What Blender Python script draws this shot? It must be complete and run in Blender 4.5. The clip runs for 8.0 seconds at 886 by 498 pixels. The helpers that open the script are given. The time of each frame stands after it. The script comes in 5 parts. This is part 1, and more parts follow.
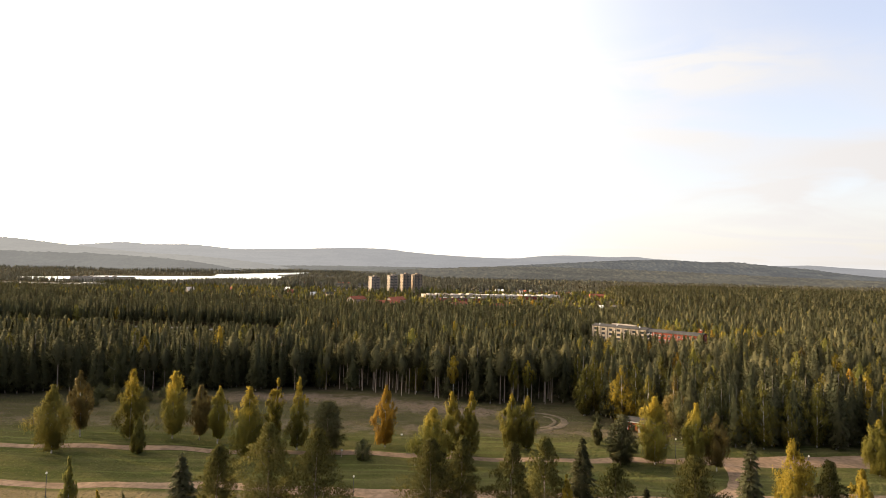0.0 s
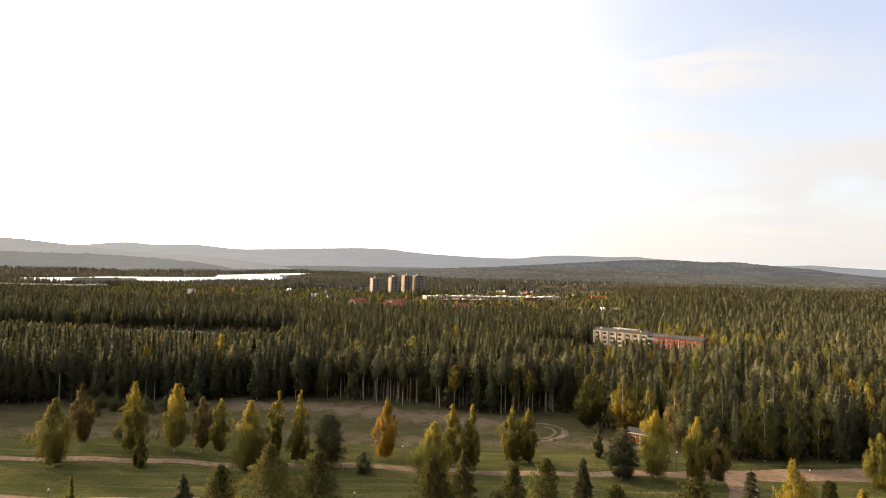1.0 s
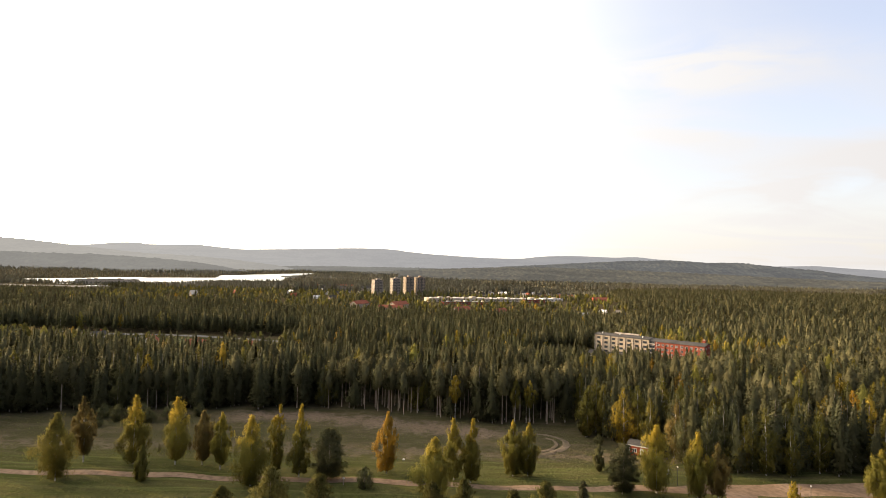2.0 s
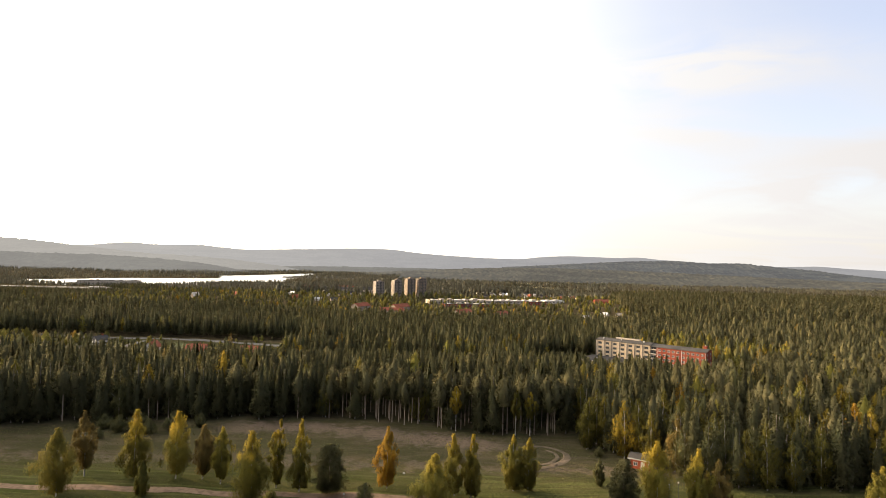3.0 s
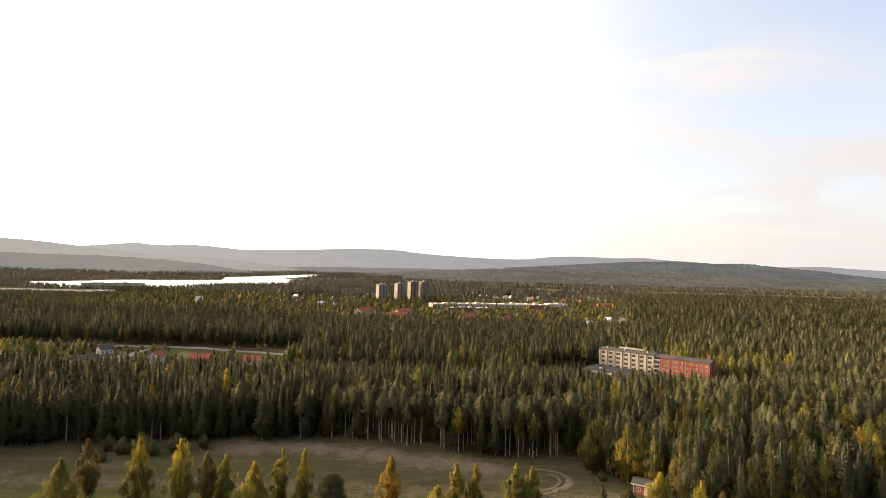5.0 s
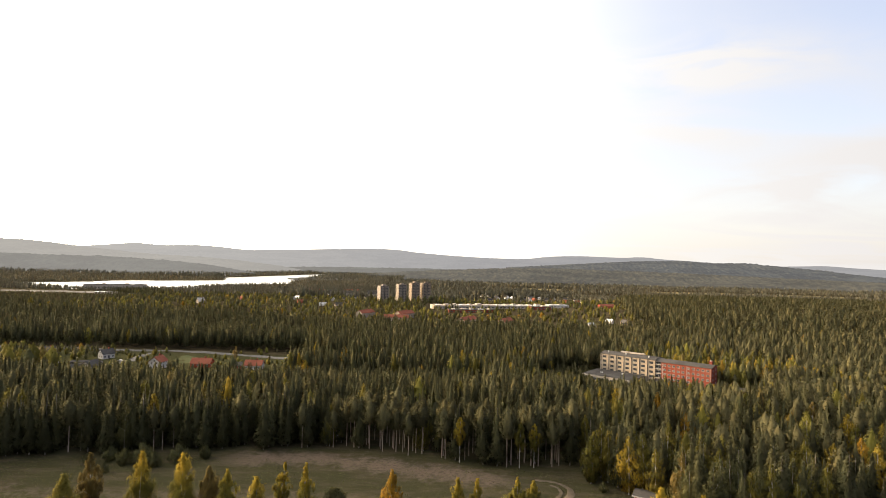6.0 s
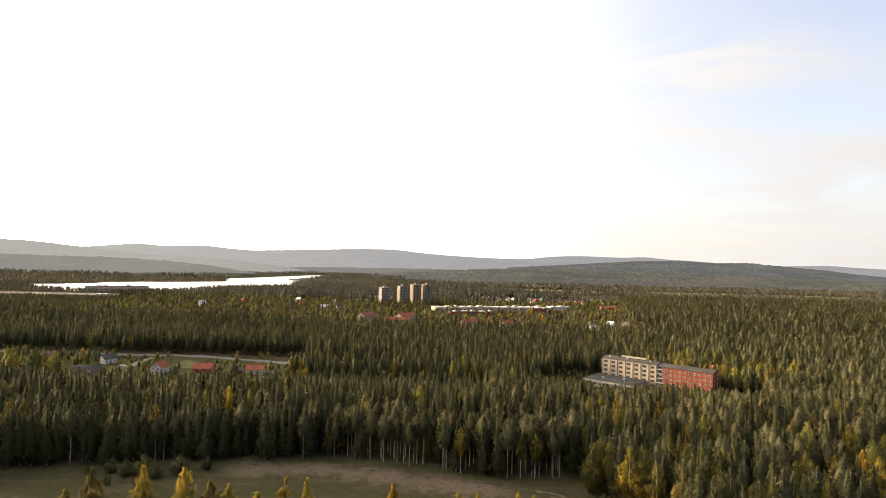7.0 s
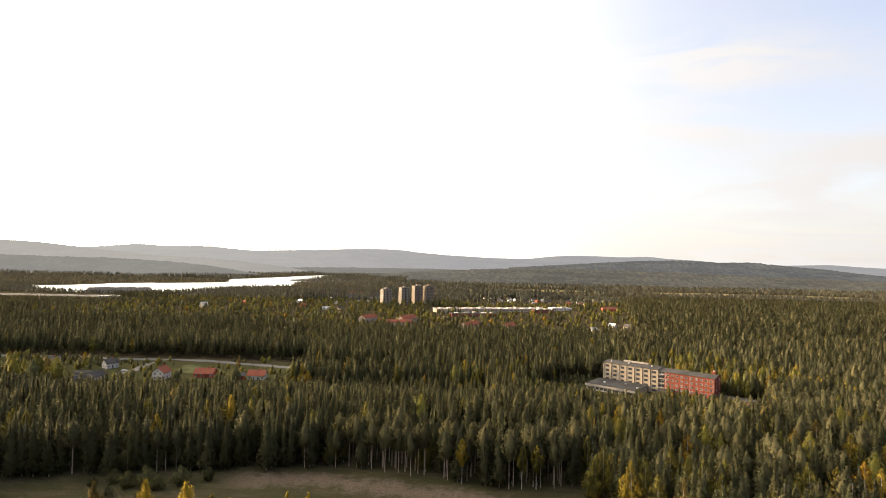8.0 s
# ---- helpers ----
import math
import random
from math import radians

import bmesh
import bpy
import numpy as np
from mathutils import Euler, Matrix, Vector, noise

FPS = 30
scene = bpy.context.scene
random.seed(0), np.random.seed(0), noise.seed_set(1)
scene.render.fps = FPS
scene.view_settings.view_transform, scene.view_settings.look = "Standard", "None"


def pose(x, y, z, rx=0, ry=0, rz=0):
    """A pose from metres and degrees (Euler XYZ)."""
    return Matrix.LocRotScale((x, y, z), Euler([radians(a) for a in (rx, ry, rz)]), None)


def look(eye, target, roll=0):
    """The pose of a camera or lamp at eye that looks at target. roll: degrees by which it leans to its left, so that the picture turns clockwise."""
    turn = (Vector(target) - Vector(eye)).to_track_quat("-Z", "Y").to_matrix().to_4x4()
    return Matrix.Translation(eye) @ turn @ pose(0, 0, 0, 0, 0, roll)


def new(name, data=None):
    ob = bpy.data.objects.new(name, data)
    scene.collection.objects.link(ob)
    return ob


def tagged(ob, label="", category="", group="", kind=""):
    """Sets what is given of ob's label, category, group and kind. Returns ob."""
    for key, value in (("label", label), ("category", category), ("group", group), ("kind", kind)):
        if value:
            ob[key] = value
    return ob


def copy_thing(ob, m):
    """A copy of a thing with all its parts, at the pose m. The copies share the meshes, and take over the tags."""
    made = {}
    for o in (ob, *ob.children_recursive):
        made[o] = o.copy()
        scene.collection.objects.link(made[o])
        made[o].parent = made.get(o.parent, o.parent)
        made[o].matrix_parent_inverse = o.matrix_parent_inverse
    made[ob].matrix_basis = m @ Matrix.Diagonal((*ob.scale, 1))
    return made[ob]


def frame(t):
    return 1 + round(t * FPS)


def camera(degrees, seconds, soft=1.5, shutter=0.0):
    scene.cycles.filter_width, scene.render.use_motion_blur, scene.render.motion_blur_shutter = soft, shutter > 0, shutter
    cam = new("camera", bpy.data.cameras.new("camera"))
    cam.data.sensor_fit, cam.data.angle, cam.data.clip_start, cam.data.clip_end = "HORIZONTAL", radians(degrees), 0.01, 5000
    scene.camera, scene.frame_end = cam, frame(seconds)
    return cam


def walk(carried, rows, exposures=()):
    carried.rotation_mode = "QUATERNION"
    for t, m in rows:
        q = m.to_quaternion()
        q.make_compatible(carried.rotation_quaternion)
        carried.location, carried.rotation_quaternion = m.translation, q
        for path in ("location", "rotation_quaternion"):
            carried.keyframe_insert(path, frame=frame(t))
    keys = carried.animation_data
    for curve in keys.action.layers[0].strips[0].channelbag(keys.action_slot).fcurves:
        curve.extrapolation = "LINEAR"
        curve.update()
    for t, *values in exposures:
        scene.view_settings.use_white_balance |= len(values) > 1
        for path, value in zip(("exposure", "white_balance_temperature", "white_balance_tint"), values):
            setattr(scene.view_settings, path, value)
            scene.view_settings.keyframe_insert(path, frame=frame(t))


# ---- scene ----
cam = camera(79.5, 8.0, soft=0.9)
# seconds, eye in metres (z is above the meadow), Euler turn in degrees
ROWS = [
    (0.0, 0.000, 0.000, 42.000, 91.800, -1.500, 0.000),
    (0.5, 0.000, -0.060, 43.482, 91.798, -1.480, 0.076),
    (1.0, 0.053, -0.180, 45.005, 91.775, -1.470, 0.142),
    (1.5, 0.100, -0.300, 46.560, 91.770, -1.490, 0.240),
    (3.0, 0.320, -0.350, 51.700, 91.740, -1.570, 0.497),
    (3.5, 0.340, -0.330, 53.340, 91.745, -1.575, 0.580),
    (4.0, 0.320, -0.310, 55.030, 91.735, -1.570, 0.640),
    (4.5, 0.320, -0.330, 56.680, 91.722, -1.565, 0.740),
    (6.0, 0.330, -0.500, 61.850, 91.610, -1.480, 0.980),
    (6.5, 0.410, -0.580, 63.600, 91.590, -1.440, 1.045),
    (7.0, 0.480, -0.660, 65.270, 91.585, -1.400, 1.125),
    (7.5, 0.530, -0.690, 66.990, 91.570, -1.360, 1.210),
    (8.0, 0.600, -0.680, 68.800, 91.525, -1.315, 1.300),
]
walk(cam, [(t, pose(x, y, z, rx, ry, rz)) for t, x, y, z, rx, ry, rz in ROWS], [(0.0, 1.80), (8.0, 1.80)])

# ---------------------------------------------------------------- light
SUN_AZ, SUN_EL = radians(-67.0), radians(9.5)
SUN_DIR = Vector((math.sin(SUN_AZ) * math.cos(SUN_EL), math.cos(SUN_AZ) * math.cos(SUN_EL), math.sin(SUN_EL)))

world = bpy.data.worlds.new("evening_sky")
scene.world = world
world.use_nodes = True


class Nodes:
    """Short way to write node trees."""

    def __init__(self, tree):
        self.tree = tree
        tree.nodes.clear()

    def add(self, kind, inputs=None, **attrs):
        n = self.tree.nodes.new(kind)
        for k, v in attrs.items():
            setattr(n, k, v)
        for k, v in (inputs or {}).items():
            if isinstance(v, bpy.types.NodeSocket):
                self.tree.links.new(v, n.inputs[k])
            else:
                n.inputs[k].default_value = v
        return n

    def math(self, op, a, b=0.0, clamp=False):
        return self.add("ShaderNodeMath", {0: a, 1: b}, operation=op, use_clamp=clamp).outputs[0]

    def mix(self, fac, a, b, blend="MIX"):
        n = self.add("ShaderNodeMix", data_type="RGBA", blend_type=blend)
        for k, v in ((0, fac), (6, a), (7, b)):
            if isinstance(v, bpy.types.NodeSocket):
                self.tree.links.new(v, n.inputs[k])
            else:
                n.inputs[k].default_value = v if k == 0 else (*v, 1)
        return n.outputs[2]

    def step(self, v, lo, hi, out_lo=0.0, out_hi=1.0):
        return self.add("ShaderNodeMapRange", {0: v, 1: lo, 2: hi, 3: out_lo, 4: out_hi}, interpolation_type="SMOOTHSTEP").outputs[0]


nt = Nodes(world.node_tree)
sky = nt.add("ShaderNodeTexSky", sky_type="NISHITA", sun_disc=False, sun_elevation=SUN_EL, sun_rotation=SUN_AZ,
             altitude=200.0, air_density=1.0, dust_density=2.0, ozone_density=1.0)
way = nt.add("ShaderNodeTexCoord").outputs["Generated"]
sep = nt.add("ShaderNodeSeparateXYZ", {0: way})
high = nt.math("MAXIMUM", sep.outputs[2], 0.0)
# thin veil of cloud, brightest round the sun
toward = nt.add("ShaderNodeVectorMath", {0: way, 1: tuple(SUN_DIR)}, operation="DOT_PRODUCT").outputs["Value"]
glow = nt.step(nt.math("ADD", toward, nt.math("MULTIPLY", nt.math("SUBTRACT", 0.52, high), 0.30)), -0.46, 1.06)
halo = nt.math("POWER", nt.math("MAXIMUM", toward, 0.0), 3.0)
flat = nt.math("ADD", high, 0.12)
cx, cy = nt.math("DIVIDE", sep.outputs[0], flat), nt.math("DIVIDE", sep.outputs[1], flat)
plane = nt.add("ShaderNodeCombineXYZ", {0: nt.math("MULTIPLY", cx, 0.8), 1: nt.math("MULTIPLY", cy, 1.3), 2: 0.0}).outputs[0]
wisps = nt.add("ShaderNodeTexNoise", {"Vector": plane, "Scale": 0.9, "Detail": 6.0, "Roughness": 0.5, "Distortion": 0.8}).outputs["Fac"]
veil = nt.step(wisps, 0.38, 0.68)
# a broad soft bank of cirrus
ahead = nt.step(sep.outputs[1], 0.2, 0.4)
tx, tz = nt.math("DIVIDE", sep.outputs[0], nt.math("MAXIMUM", sep.outputs[1], 0.2)), nt.math("DIVIDE", sep.outputs[2], nt.math("MAXIMUM", sep.outputs[1], 0.2))
streak = nt.add("ShaderNodeTexNoise", {"Vector": nt.add("ShaderNodeCombineXYZ", {0: nt.math("MULTIPLY", tx, 4.0), 1: nt.math("MULTIPLY", nt.math("SUBTRACT", tz, nt.math("MULTIPLY", tx, 0.12)), 16.0), 2: 0.0}).outputs[0],
                                       "Scale": 1.0, "Detail": 5.0, "Roughness": 0.55, "Distortion": 0.6}).outputs["Fac"]


def bank(x, z, wide, tall, lean):
    u = nt.math("DIVIDE", nt.math("SUBTRACT", tx, x), wide)
    v = nt.math("DIVIDE", nt.math("SUBTRACT", nt.math("SUBTRACT", tz, z), nt.math("MULTIPLY", nt.math("SUBTRACT", tx, x), lean)), tall)
    return nt.math("POWER", 2.718, nt.math("MULTIPLY", nt.math("ADD", nt.math("MULTIPLY", u, u), nt.math("MULTIPLY", v, v)), -1.0))


cirrus = nt.math("ADD", nt.math("ADD", bank(0.46, 0.385, 0.22, 0.055, 0.10), nt.math("MULTIPLY", bank(0.42, 0.26, 0.16, 0.025, 0.02), 0.7)), nt.math("MULTIPLY", bank(0.85, 0.22, 0.30, 0.05, 0.25), 0.6))
cirrus = nt.math("MULTIPLY", nt.math("MULTIPLY", cirrus, ahead), nt.step(streak, 0.30, 0.62))
low = nt.math("POWER", nt.math("SUBTRACT", 1.0, high), 7.0)
amount = nt.math("ADD", nt.math("ADD", nt.math("ADD", nt.math("MULTIPLY", veil, 0.34), 0.32), nt.math("MULTIPLY", cirrus, 0.9)), nt.math("MULTIPLY", low, 0.6), clamp=True)
blue = nt.mix(1.0, sky.outputs[0], (0.124, 0.112, 0.129), "MULTIPLY")
base = nt.mix(amount, blue, (0.238, 0.229, 0.226))
warm = nt.mix(low, (1.0, 1.0, 1.0), (1.0, 0.93, 0.80))
bright = nt.mix(glow, base, nt.mix(1.0, warm, (0.37, 0.37, 0.37), "MULTIPLY"))
bright = nt.mix(halo, bright, (3.3, 2.9, 2.3))
nt.add("ShaderNodeOutputWorld", {0: nt.add("ShaderNodeBackground", {0: bright, 1: 1.0}).outputs[0]})

sun = new("sun", bpy.data.lights.new("sun", "SUN"))
sun.data.energy, sun.data.angle, sun.data.color = 4.2, radians(0.6), (1.0, 0.71, 0.41)
sun.matrix_world = look(SUN_DIR * 3000, (0, 0, 0))

# ---------------------------------------------------------------- materials


def surface(name, build, rough=0.9, spec=0.03, bump=None, metal=0.0):
    """A principled material. build(n) gives the base colour; bump: (scale, strength, distance)."""
    m = bpy.data.materials.new(name)
    m.use_nodes = True
    n = Nodes(m.node_tree)
    col = build(n)
    p = n.add("ShaderNodeBsdfPrincipled", {"Base Color": col if isinstance(col, bpy.types.NodeSocket) else (*col, 1), "Roughness": rough,
                                           "Specular IOR Level": spec, "Metallic": metal})
    if bump:
        at = n.add("ShaderNodeNewGeometry").outputs["Position"]
        tex = n.add("ShaderNodeTexNoise", {"Vector": at, "Scale": bump[0], "Detail": 5.0})
        b = n.add("ShaderNodeBump", {"Height": tex.outputs["Fac"], "Strength": bump[1], "Distance": bump[2]})
        n.tree.links.new(b.outputs[0], p.inputs["Normal"])
    n.add("ShaderNodeOutputMaterial", {0: p.outputs[0]})
    return m


def two_scale(a, b, c, big=0.05, small=2.0):
    """Colour that drifts from a to b over large patches, with grain of c."""
    def build(n):
        at = n.add("ShaderNodeNewGeometry").outputs["Position"]
        f1 = n.step(n.add("ShaderNodeTexNoise", {"Vector": at, "Scale": big, "Detail": 4.0}).outputs["Fac"], 0.38, 0.62)
        f2 = n.step(n.add("ShaderNodeTexNoise", {"Vector": at, "Scale": small, "Detail": 4.0}).outputs["Fac"], 0.35, 0.75)
        return n.mix(n.math("MULTIPLY", f2, 0.7), n.mix(f1, a, b), c)
    return build


def leaf_material(name, a, b, tip, through_light=0.30, tops=None):
    """Leaves or needles: each clump its own shade between a and b, some of them tip."""
    m = bpy.data.materials.new(name)
    m.use_nodes = True
    n = Nodes(m.node_tree)
    geo = n.add("ShaderNodeNewGeometry")
    one = n.add("ShaderNodeObjectInfo").outputs["Random"]
    shade = n.mix(n.math("ADD", n.math("MULTIPLY", geo.outputs["Random Per Island"], 0.6), 0.2), a, b)
    large = n.step(n.add("ShaderNodeTexNoise", {"Vector": geo.outputs["Position"], "Scale": 0.45, "Detail": 3.0}).outputs["Fac"], 0.42, 0.72)
    # each tree its own tint
    tint = n.math("FRACT", n.math("ADD", n.add("ShaderNodeAttribute", attribute_name="tree_tint").outputs["Fac"], one))
    tint_b = n.math("FRACT", n.math("MULTIPLY", tint, 7.31))
    col = n.mix(n.math("MULTIPLY", n.math("ADD", n.math("MULTIPLY", large, 0.35), n.math("MULTIPLY", n.step(tint, 0.4, 1.0), 0.6)), 0.85), shade, tip)
    if tops:
        # the upper crown has turned colour first
        z = n.add("ShaderNodeSeparateXYZ", {0: geo.outputs["Position"]}).outputs[2]
        col = n.mix(n.math("MULTIPLY", n.step(n.math("ADD", z, n.math("MULTIPLY", large, 3.0)), 8.5, 15.0), 0.9), col, tops)
    fine = n.step(n.add("ShaderNodeTexNoise", {"Vector": geo.outputs["Position"], "Scale": 4.0, "Detail": 2.0}).outputs["Fac"], 0.36, 0.60)
    col = n.mix(n.math("MULTIPLY", n.math("SUBTRACT", 1.0, fine), 0.28), col, tuple(k * 0.5 for k in a))
    hsv = n.add("ShaderNodeHueSaturation", {"Color": col, "Value": n.add("ShaderNodeMapRange", {0: tint_b, 3: 0.72, 4: 1.25}).outputs[0]}).outputs[0]
    d = n.add("ShaderNodeBsdfPrincipled", {"Base Color": hsv, "Roughness": 0.8, "Specular IOR Level": 0.02})
    t = n.add("ShaderNodeBsdfTranslucent", {"Color": hsv})
    n.add("ShaderNodeOutputMaterial", {0: n.add("ShaderNodeMixShader", {0: through_light, 1: d.outputs[0], 2: t.outputs[0]}).outputs[0]})
    return m


SPRUCE = leaf_material("spruce_needles", (0.057, 0.057, 0.031), (0.078, 0.076, 0.037), (0.096, 0.090, 0.040), 0.36)
PINE = leaf_material("pine_needles", (0.070, 0.067, 0.036), (0.102, 0.094, 0.045), (0.126, 0.110, 0.050), 0.32)
BIRCH = leaf_material("birch_leaves", (0.084, 0.080, 0.022), (0.130, 0.114, 0.027), (0.175, 0.140, 0.030), 0.36)
YELLOW = leaf_material("yellow_birch_leaves", (0.190, 0.145, 0.024), (0.270, 0.190, 0.028), (0.150, 0.125, 0.028), 0.40)
ORANGE = leaf_material("orange_autumn_leaves", (0.230, 0.135, 0.022), (0.320, 0.185, 0.026), (0.190, 0.140, 0.030), 0.35)
BROWN = leaf_material("brown_birch_leaves", (0.120, 0.095, 0.034), (0.175, 0.125, 0.042), (0.150, 0.120, 0.038), 0.35)
FRESH = leaf_material("fresh_green_leaves", (0.130, 0.125, 0.030), (0.190, 0.170, 0.040), (0.220, 0.185, 0.038), 0.35)
DULL = leaf_material("dull_green_leaves", (0.062, 0.064, 0.031), (0.098, 0.096, 0.042), (0.124, 0.114, 0.046), 0.3)
NEAR_PINE = leaf_material("near_pine_needles", (0.060, 0.058, 0.018), (0.084, 0.078, 0.024), (0.104, 0.094, 0.028), 0.30)
NEAR_BIRCH = leaf_material("meadow_birch_leaves", (0.096, 0.090, 0.022), (0.142, 0.126, 0.028), (0.170, 0.142, 0.030), 0.42, (0.310, 0.222, 0.030))
# leaves of the far woods: haze put into the base colour, paler and greyer
HAZED_LEAVES = [leaf_material("far_" + q, *c, 0.5) for q, *c in (
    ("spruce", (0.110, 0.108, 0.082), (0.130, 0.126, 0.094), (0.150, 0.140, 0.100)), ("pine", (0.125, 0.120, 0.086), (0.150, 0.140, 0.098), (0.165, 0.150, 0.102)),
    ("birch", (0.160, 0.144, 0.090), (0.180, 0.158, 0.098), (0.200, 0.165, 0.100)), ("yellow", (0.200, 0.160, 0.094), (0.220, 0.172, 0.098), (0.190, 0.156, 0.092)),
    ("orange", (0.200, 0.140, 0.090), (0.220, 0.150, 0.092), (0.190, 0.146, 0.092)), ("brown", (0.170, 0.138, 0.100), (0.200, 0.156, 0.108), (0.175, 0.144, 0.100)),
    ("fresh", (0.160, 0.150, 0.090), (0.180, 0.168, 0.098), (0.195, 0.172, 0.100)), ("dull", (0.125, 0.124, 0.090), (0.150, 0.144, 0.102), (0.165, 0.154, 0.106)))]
LEAVES = [SPRUCE, PINE, BIRCH, YELLOW, ORANGE, BROWN, FRESH, DULL]
I_SPRUCE, I_PINE, I_BIRCH, I_YELLOW, I_ORANGE, I_BROWN, I_FRESH, I_DULL = range(8)


def birch_bark(n):
    at = n.add("ShaderNodeNewGeometry").outputs["Position"]
    tall = n.add("ShaderNodeMapping", {"Vector": at, "Scale": (3.0, 3.0, 9.0)}).outputs[0]
    f = n.step(n.add("ShaderNodeTexNoise", {"Vector": tall, "Scale": 1.0, "Detail": 4.0}).outputs["Fac"], 0.52, 0.62)
    return n.mix(f, (0.30, 0.275, 0.24), (0.06, 0.05, 0.045))


BARK_BIRCH = surface("birch_bark", birch_bark, 0.8)
BARK_PINE = surface("pine_bark", two_scale((0.22, 0.175, 0.14), (0.29, 0.225, 0.175), (0.13, 0.105, 0.085), 0.4, 5.0), 0.9, bump=(6.0, 0.6, 0.05))
BARK_GREY = surface("grey_bark", two_scale((0.16, 0.14, 0.12), (0.24, 0.21, 0.18), (0.07, 0.06, 0.05), 0.4, 5.0), 0.9, bump=(6.0, 0.6, 0.05))


def ground_colour(n):
    """Mown grass between the tracks, rough dry grass higher up, and needle litter under the forest."""
    at = n.add("ShaderNodeNewGeometry").outputs["Position"]
    y = n.add("ShaderNodeSeparateXYZ", {0: at}).outputs[1]
    long = n.add("ShaderNodeMapping", {"Vector": at, "Scale": (0.07, 0.30, 0.3)}).outputs[0]
    patch = n.add("ShaderNodeTexNoise", {"Vector": long, "Scale": 1.0, "Detail": 7.0, "Roughness": 0.65}).outputs["Fac"]
    grain = n.add("ShaderNodeTexNoise", {"Vector": at, "Scale": 1.1, "Detail": 7.0, "Roughness": 0.75}).outputs["Fac"]
    wander = n.math("ADD", y, n.math("MULTIPLY", n.math("SUBTRACT", patch, 0.5), 24.0))
    # bright stripes of low sun painted into the lawn, laid like mowing bands
    lit_stripes = n.add("ShaderNodeTexNoise", {"Vector": n.add("ShaderNodeMapping", {"Vector": at, "Scale": (0.012, 0.75, 0.3)}).outputs[0], "Scale": 1.0, "Detail": 3.0, "Roughness": 0.6}).outputs["Fac"]
    lawn = n.mix(n.step(patch, 0.36, 0.66), (0.041, 0.046, 0.015), (0.064, 0.059, 0.024))
    lawn = n.mix(n.math("MULTIPLY", n.step(lit_stripes, 0.50, 0.66), 0.75), lawn, (0.086, 0.088, 0.030))
    rough = n.mix(n.step(patch, 0.42, 0.66), (0.044, 0.042, 0.021), (0.068, 0.055, 0.033))
    grass = n.mix(n.step(wander, 126.0, 142.0), lawn, rough)
    grass = n.mix(n.step(y, 96.0, 98.0), (0.120, 0.092, 0.050), grass)
    litter = n.mix(n.step(patch, 0.4, 0.6), (0.036, 0.030, 0.018), (0.060, 0.048, 0.028))
    x = n.add("ShaderNodeSeparateXYZ", {0: at}).outputs[0]
    line = n.math("SUBTRACT", 168.0, n.math("ADD", n.math("MULTIPLY", n.math("MAXIMUM", n.math("ADD", x, 41.0), 0.0), 0.24), n.math("MULTIPLY", n.math("MAXIMUM", n.math("SUBTRACT", -41.0, x), 0.0), 0.13)))
    torn = n.math("MULTIPLY", n.math("SUBTRACT", n.add("ShaderNodeTexNoise", {"Vector": at, "Scale": 0.22, "Detail": 6.0, "Roughness": 0.7}).outputs["Fac"], 0.5), 26.0)
    bank = n.math("MULTIPLY", n.step(n.math("ADD", n.math("ABSOLUTE", n.math("SUBTRACT", y, line)), torn), 8.5, 0.5), n.math("MULTIPLY", n.step(x, -76.0, -56.0), n.step(x, 26.0, 12.0)))
    strip = n.math("MULTIPLY", n.step(n.math("ADD", n.math("ABSOLUTE", n.math("SUBTRACT", y, 138.0)), torn), 3.5, 0.0), 0.5)
    bare = n.mix(n.step(grain, 0.4, 0.6), (0.078, 0.059, 0.043), (0.160, 0.119, 0.090))
    grass = n.mix(n.math("MAXIMUM", n.math("MULTIPLY", bank, 0.9), strip), grass, bare)
    col = n.mix(n.step(wander, 172.0, 186.0), grass, litter)
    garden = n.math("MULTIPLY", n.step(wander, 306.0, 322.0), n.step(wander, 412.0, 398.0))
    col = n.mix(garden, col, n.mix(n.step(grain, 0.40, 0.60), (0.034, 0.036, 0.016), (0.058, 0.054, 0.026)))
    return n.mix(n.math("MULTIPLY", n.step(grain, 0.48, 0.70), 0.65), col, (0.034, 0.032, 0.015))


GROUND = surface("meadow_grass", ground_colour, 0.95, 0.0, bump=(1.2, 0.9, 0.45))
GRAVEL = surface("gravel", two_scale((0.150, 0.104, 0.072), (0.20, 0.140, 0.098), (0.085, 0.062, 0.042), 0.12, 0.8), 0.95, 0.0)
SAND = surface("bare_sand", two_scale((0.095, 0.074, 0.053), (0.150, 0.114, 0.082), (0.055, 0.048, 0.029), 0.22, 0.8), 0.95, 0.0, bump=(2.0, 0.7, 0.15))
ASPHALT = surface("asphalt", two_scale((0.10, 0.096, 0.09), (0.13, 0.122, 0.115), (0.08, 0.078, 0.075), 0.05, 3.0), 0.9)
WATER = surface("lake_water", lambda n: (0.02, 0.03, 0.035), 0.28, 0.5, bump=(0.25, 0.8, 0.5))


def random(n, a, b):
    return n.mix(n.add("ShaderNodeObjectInfo").outputs["Random"], a, b)


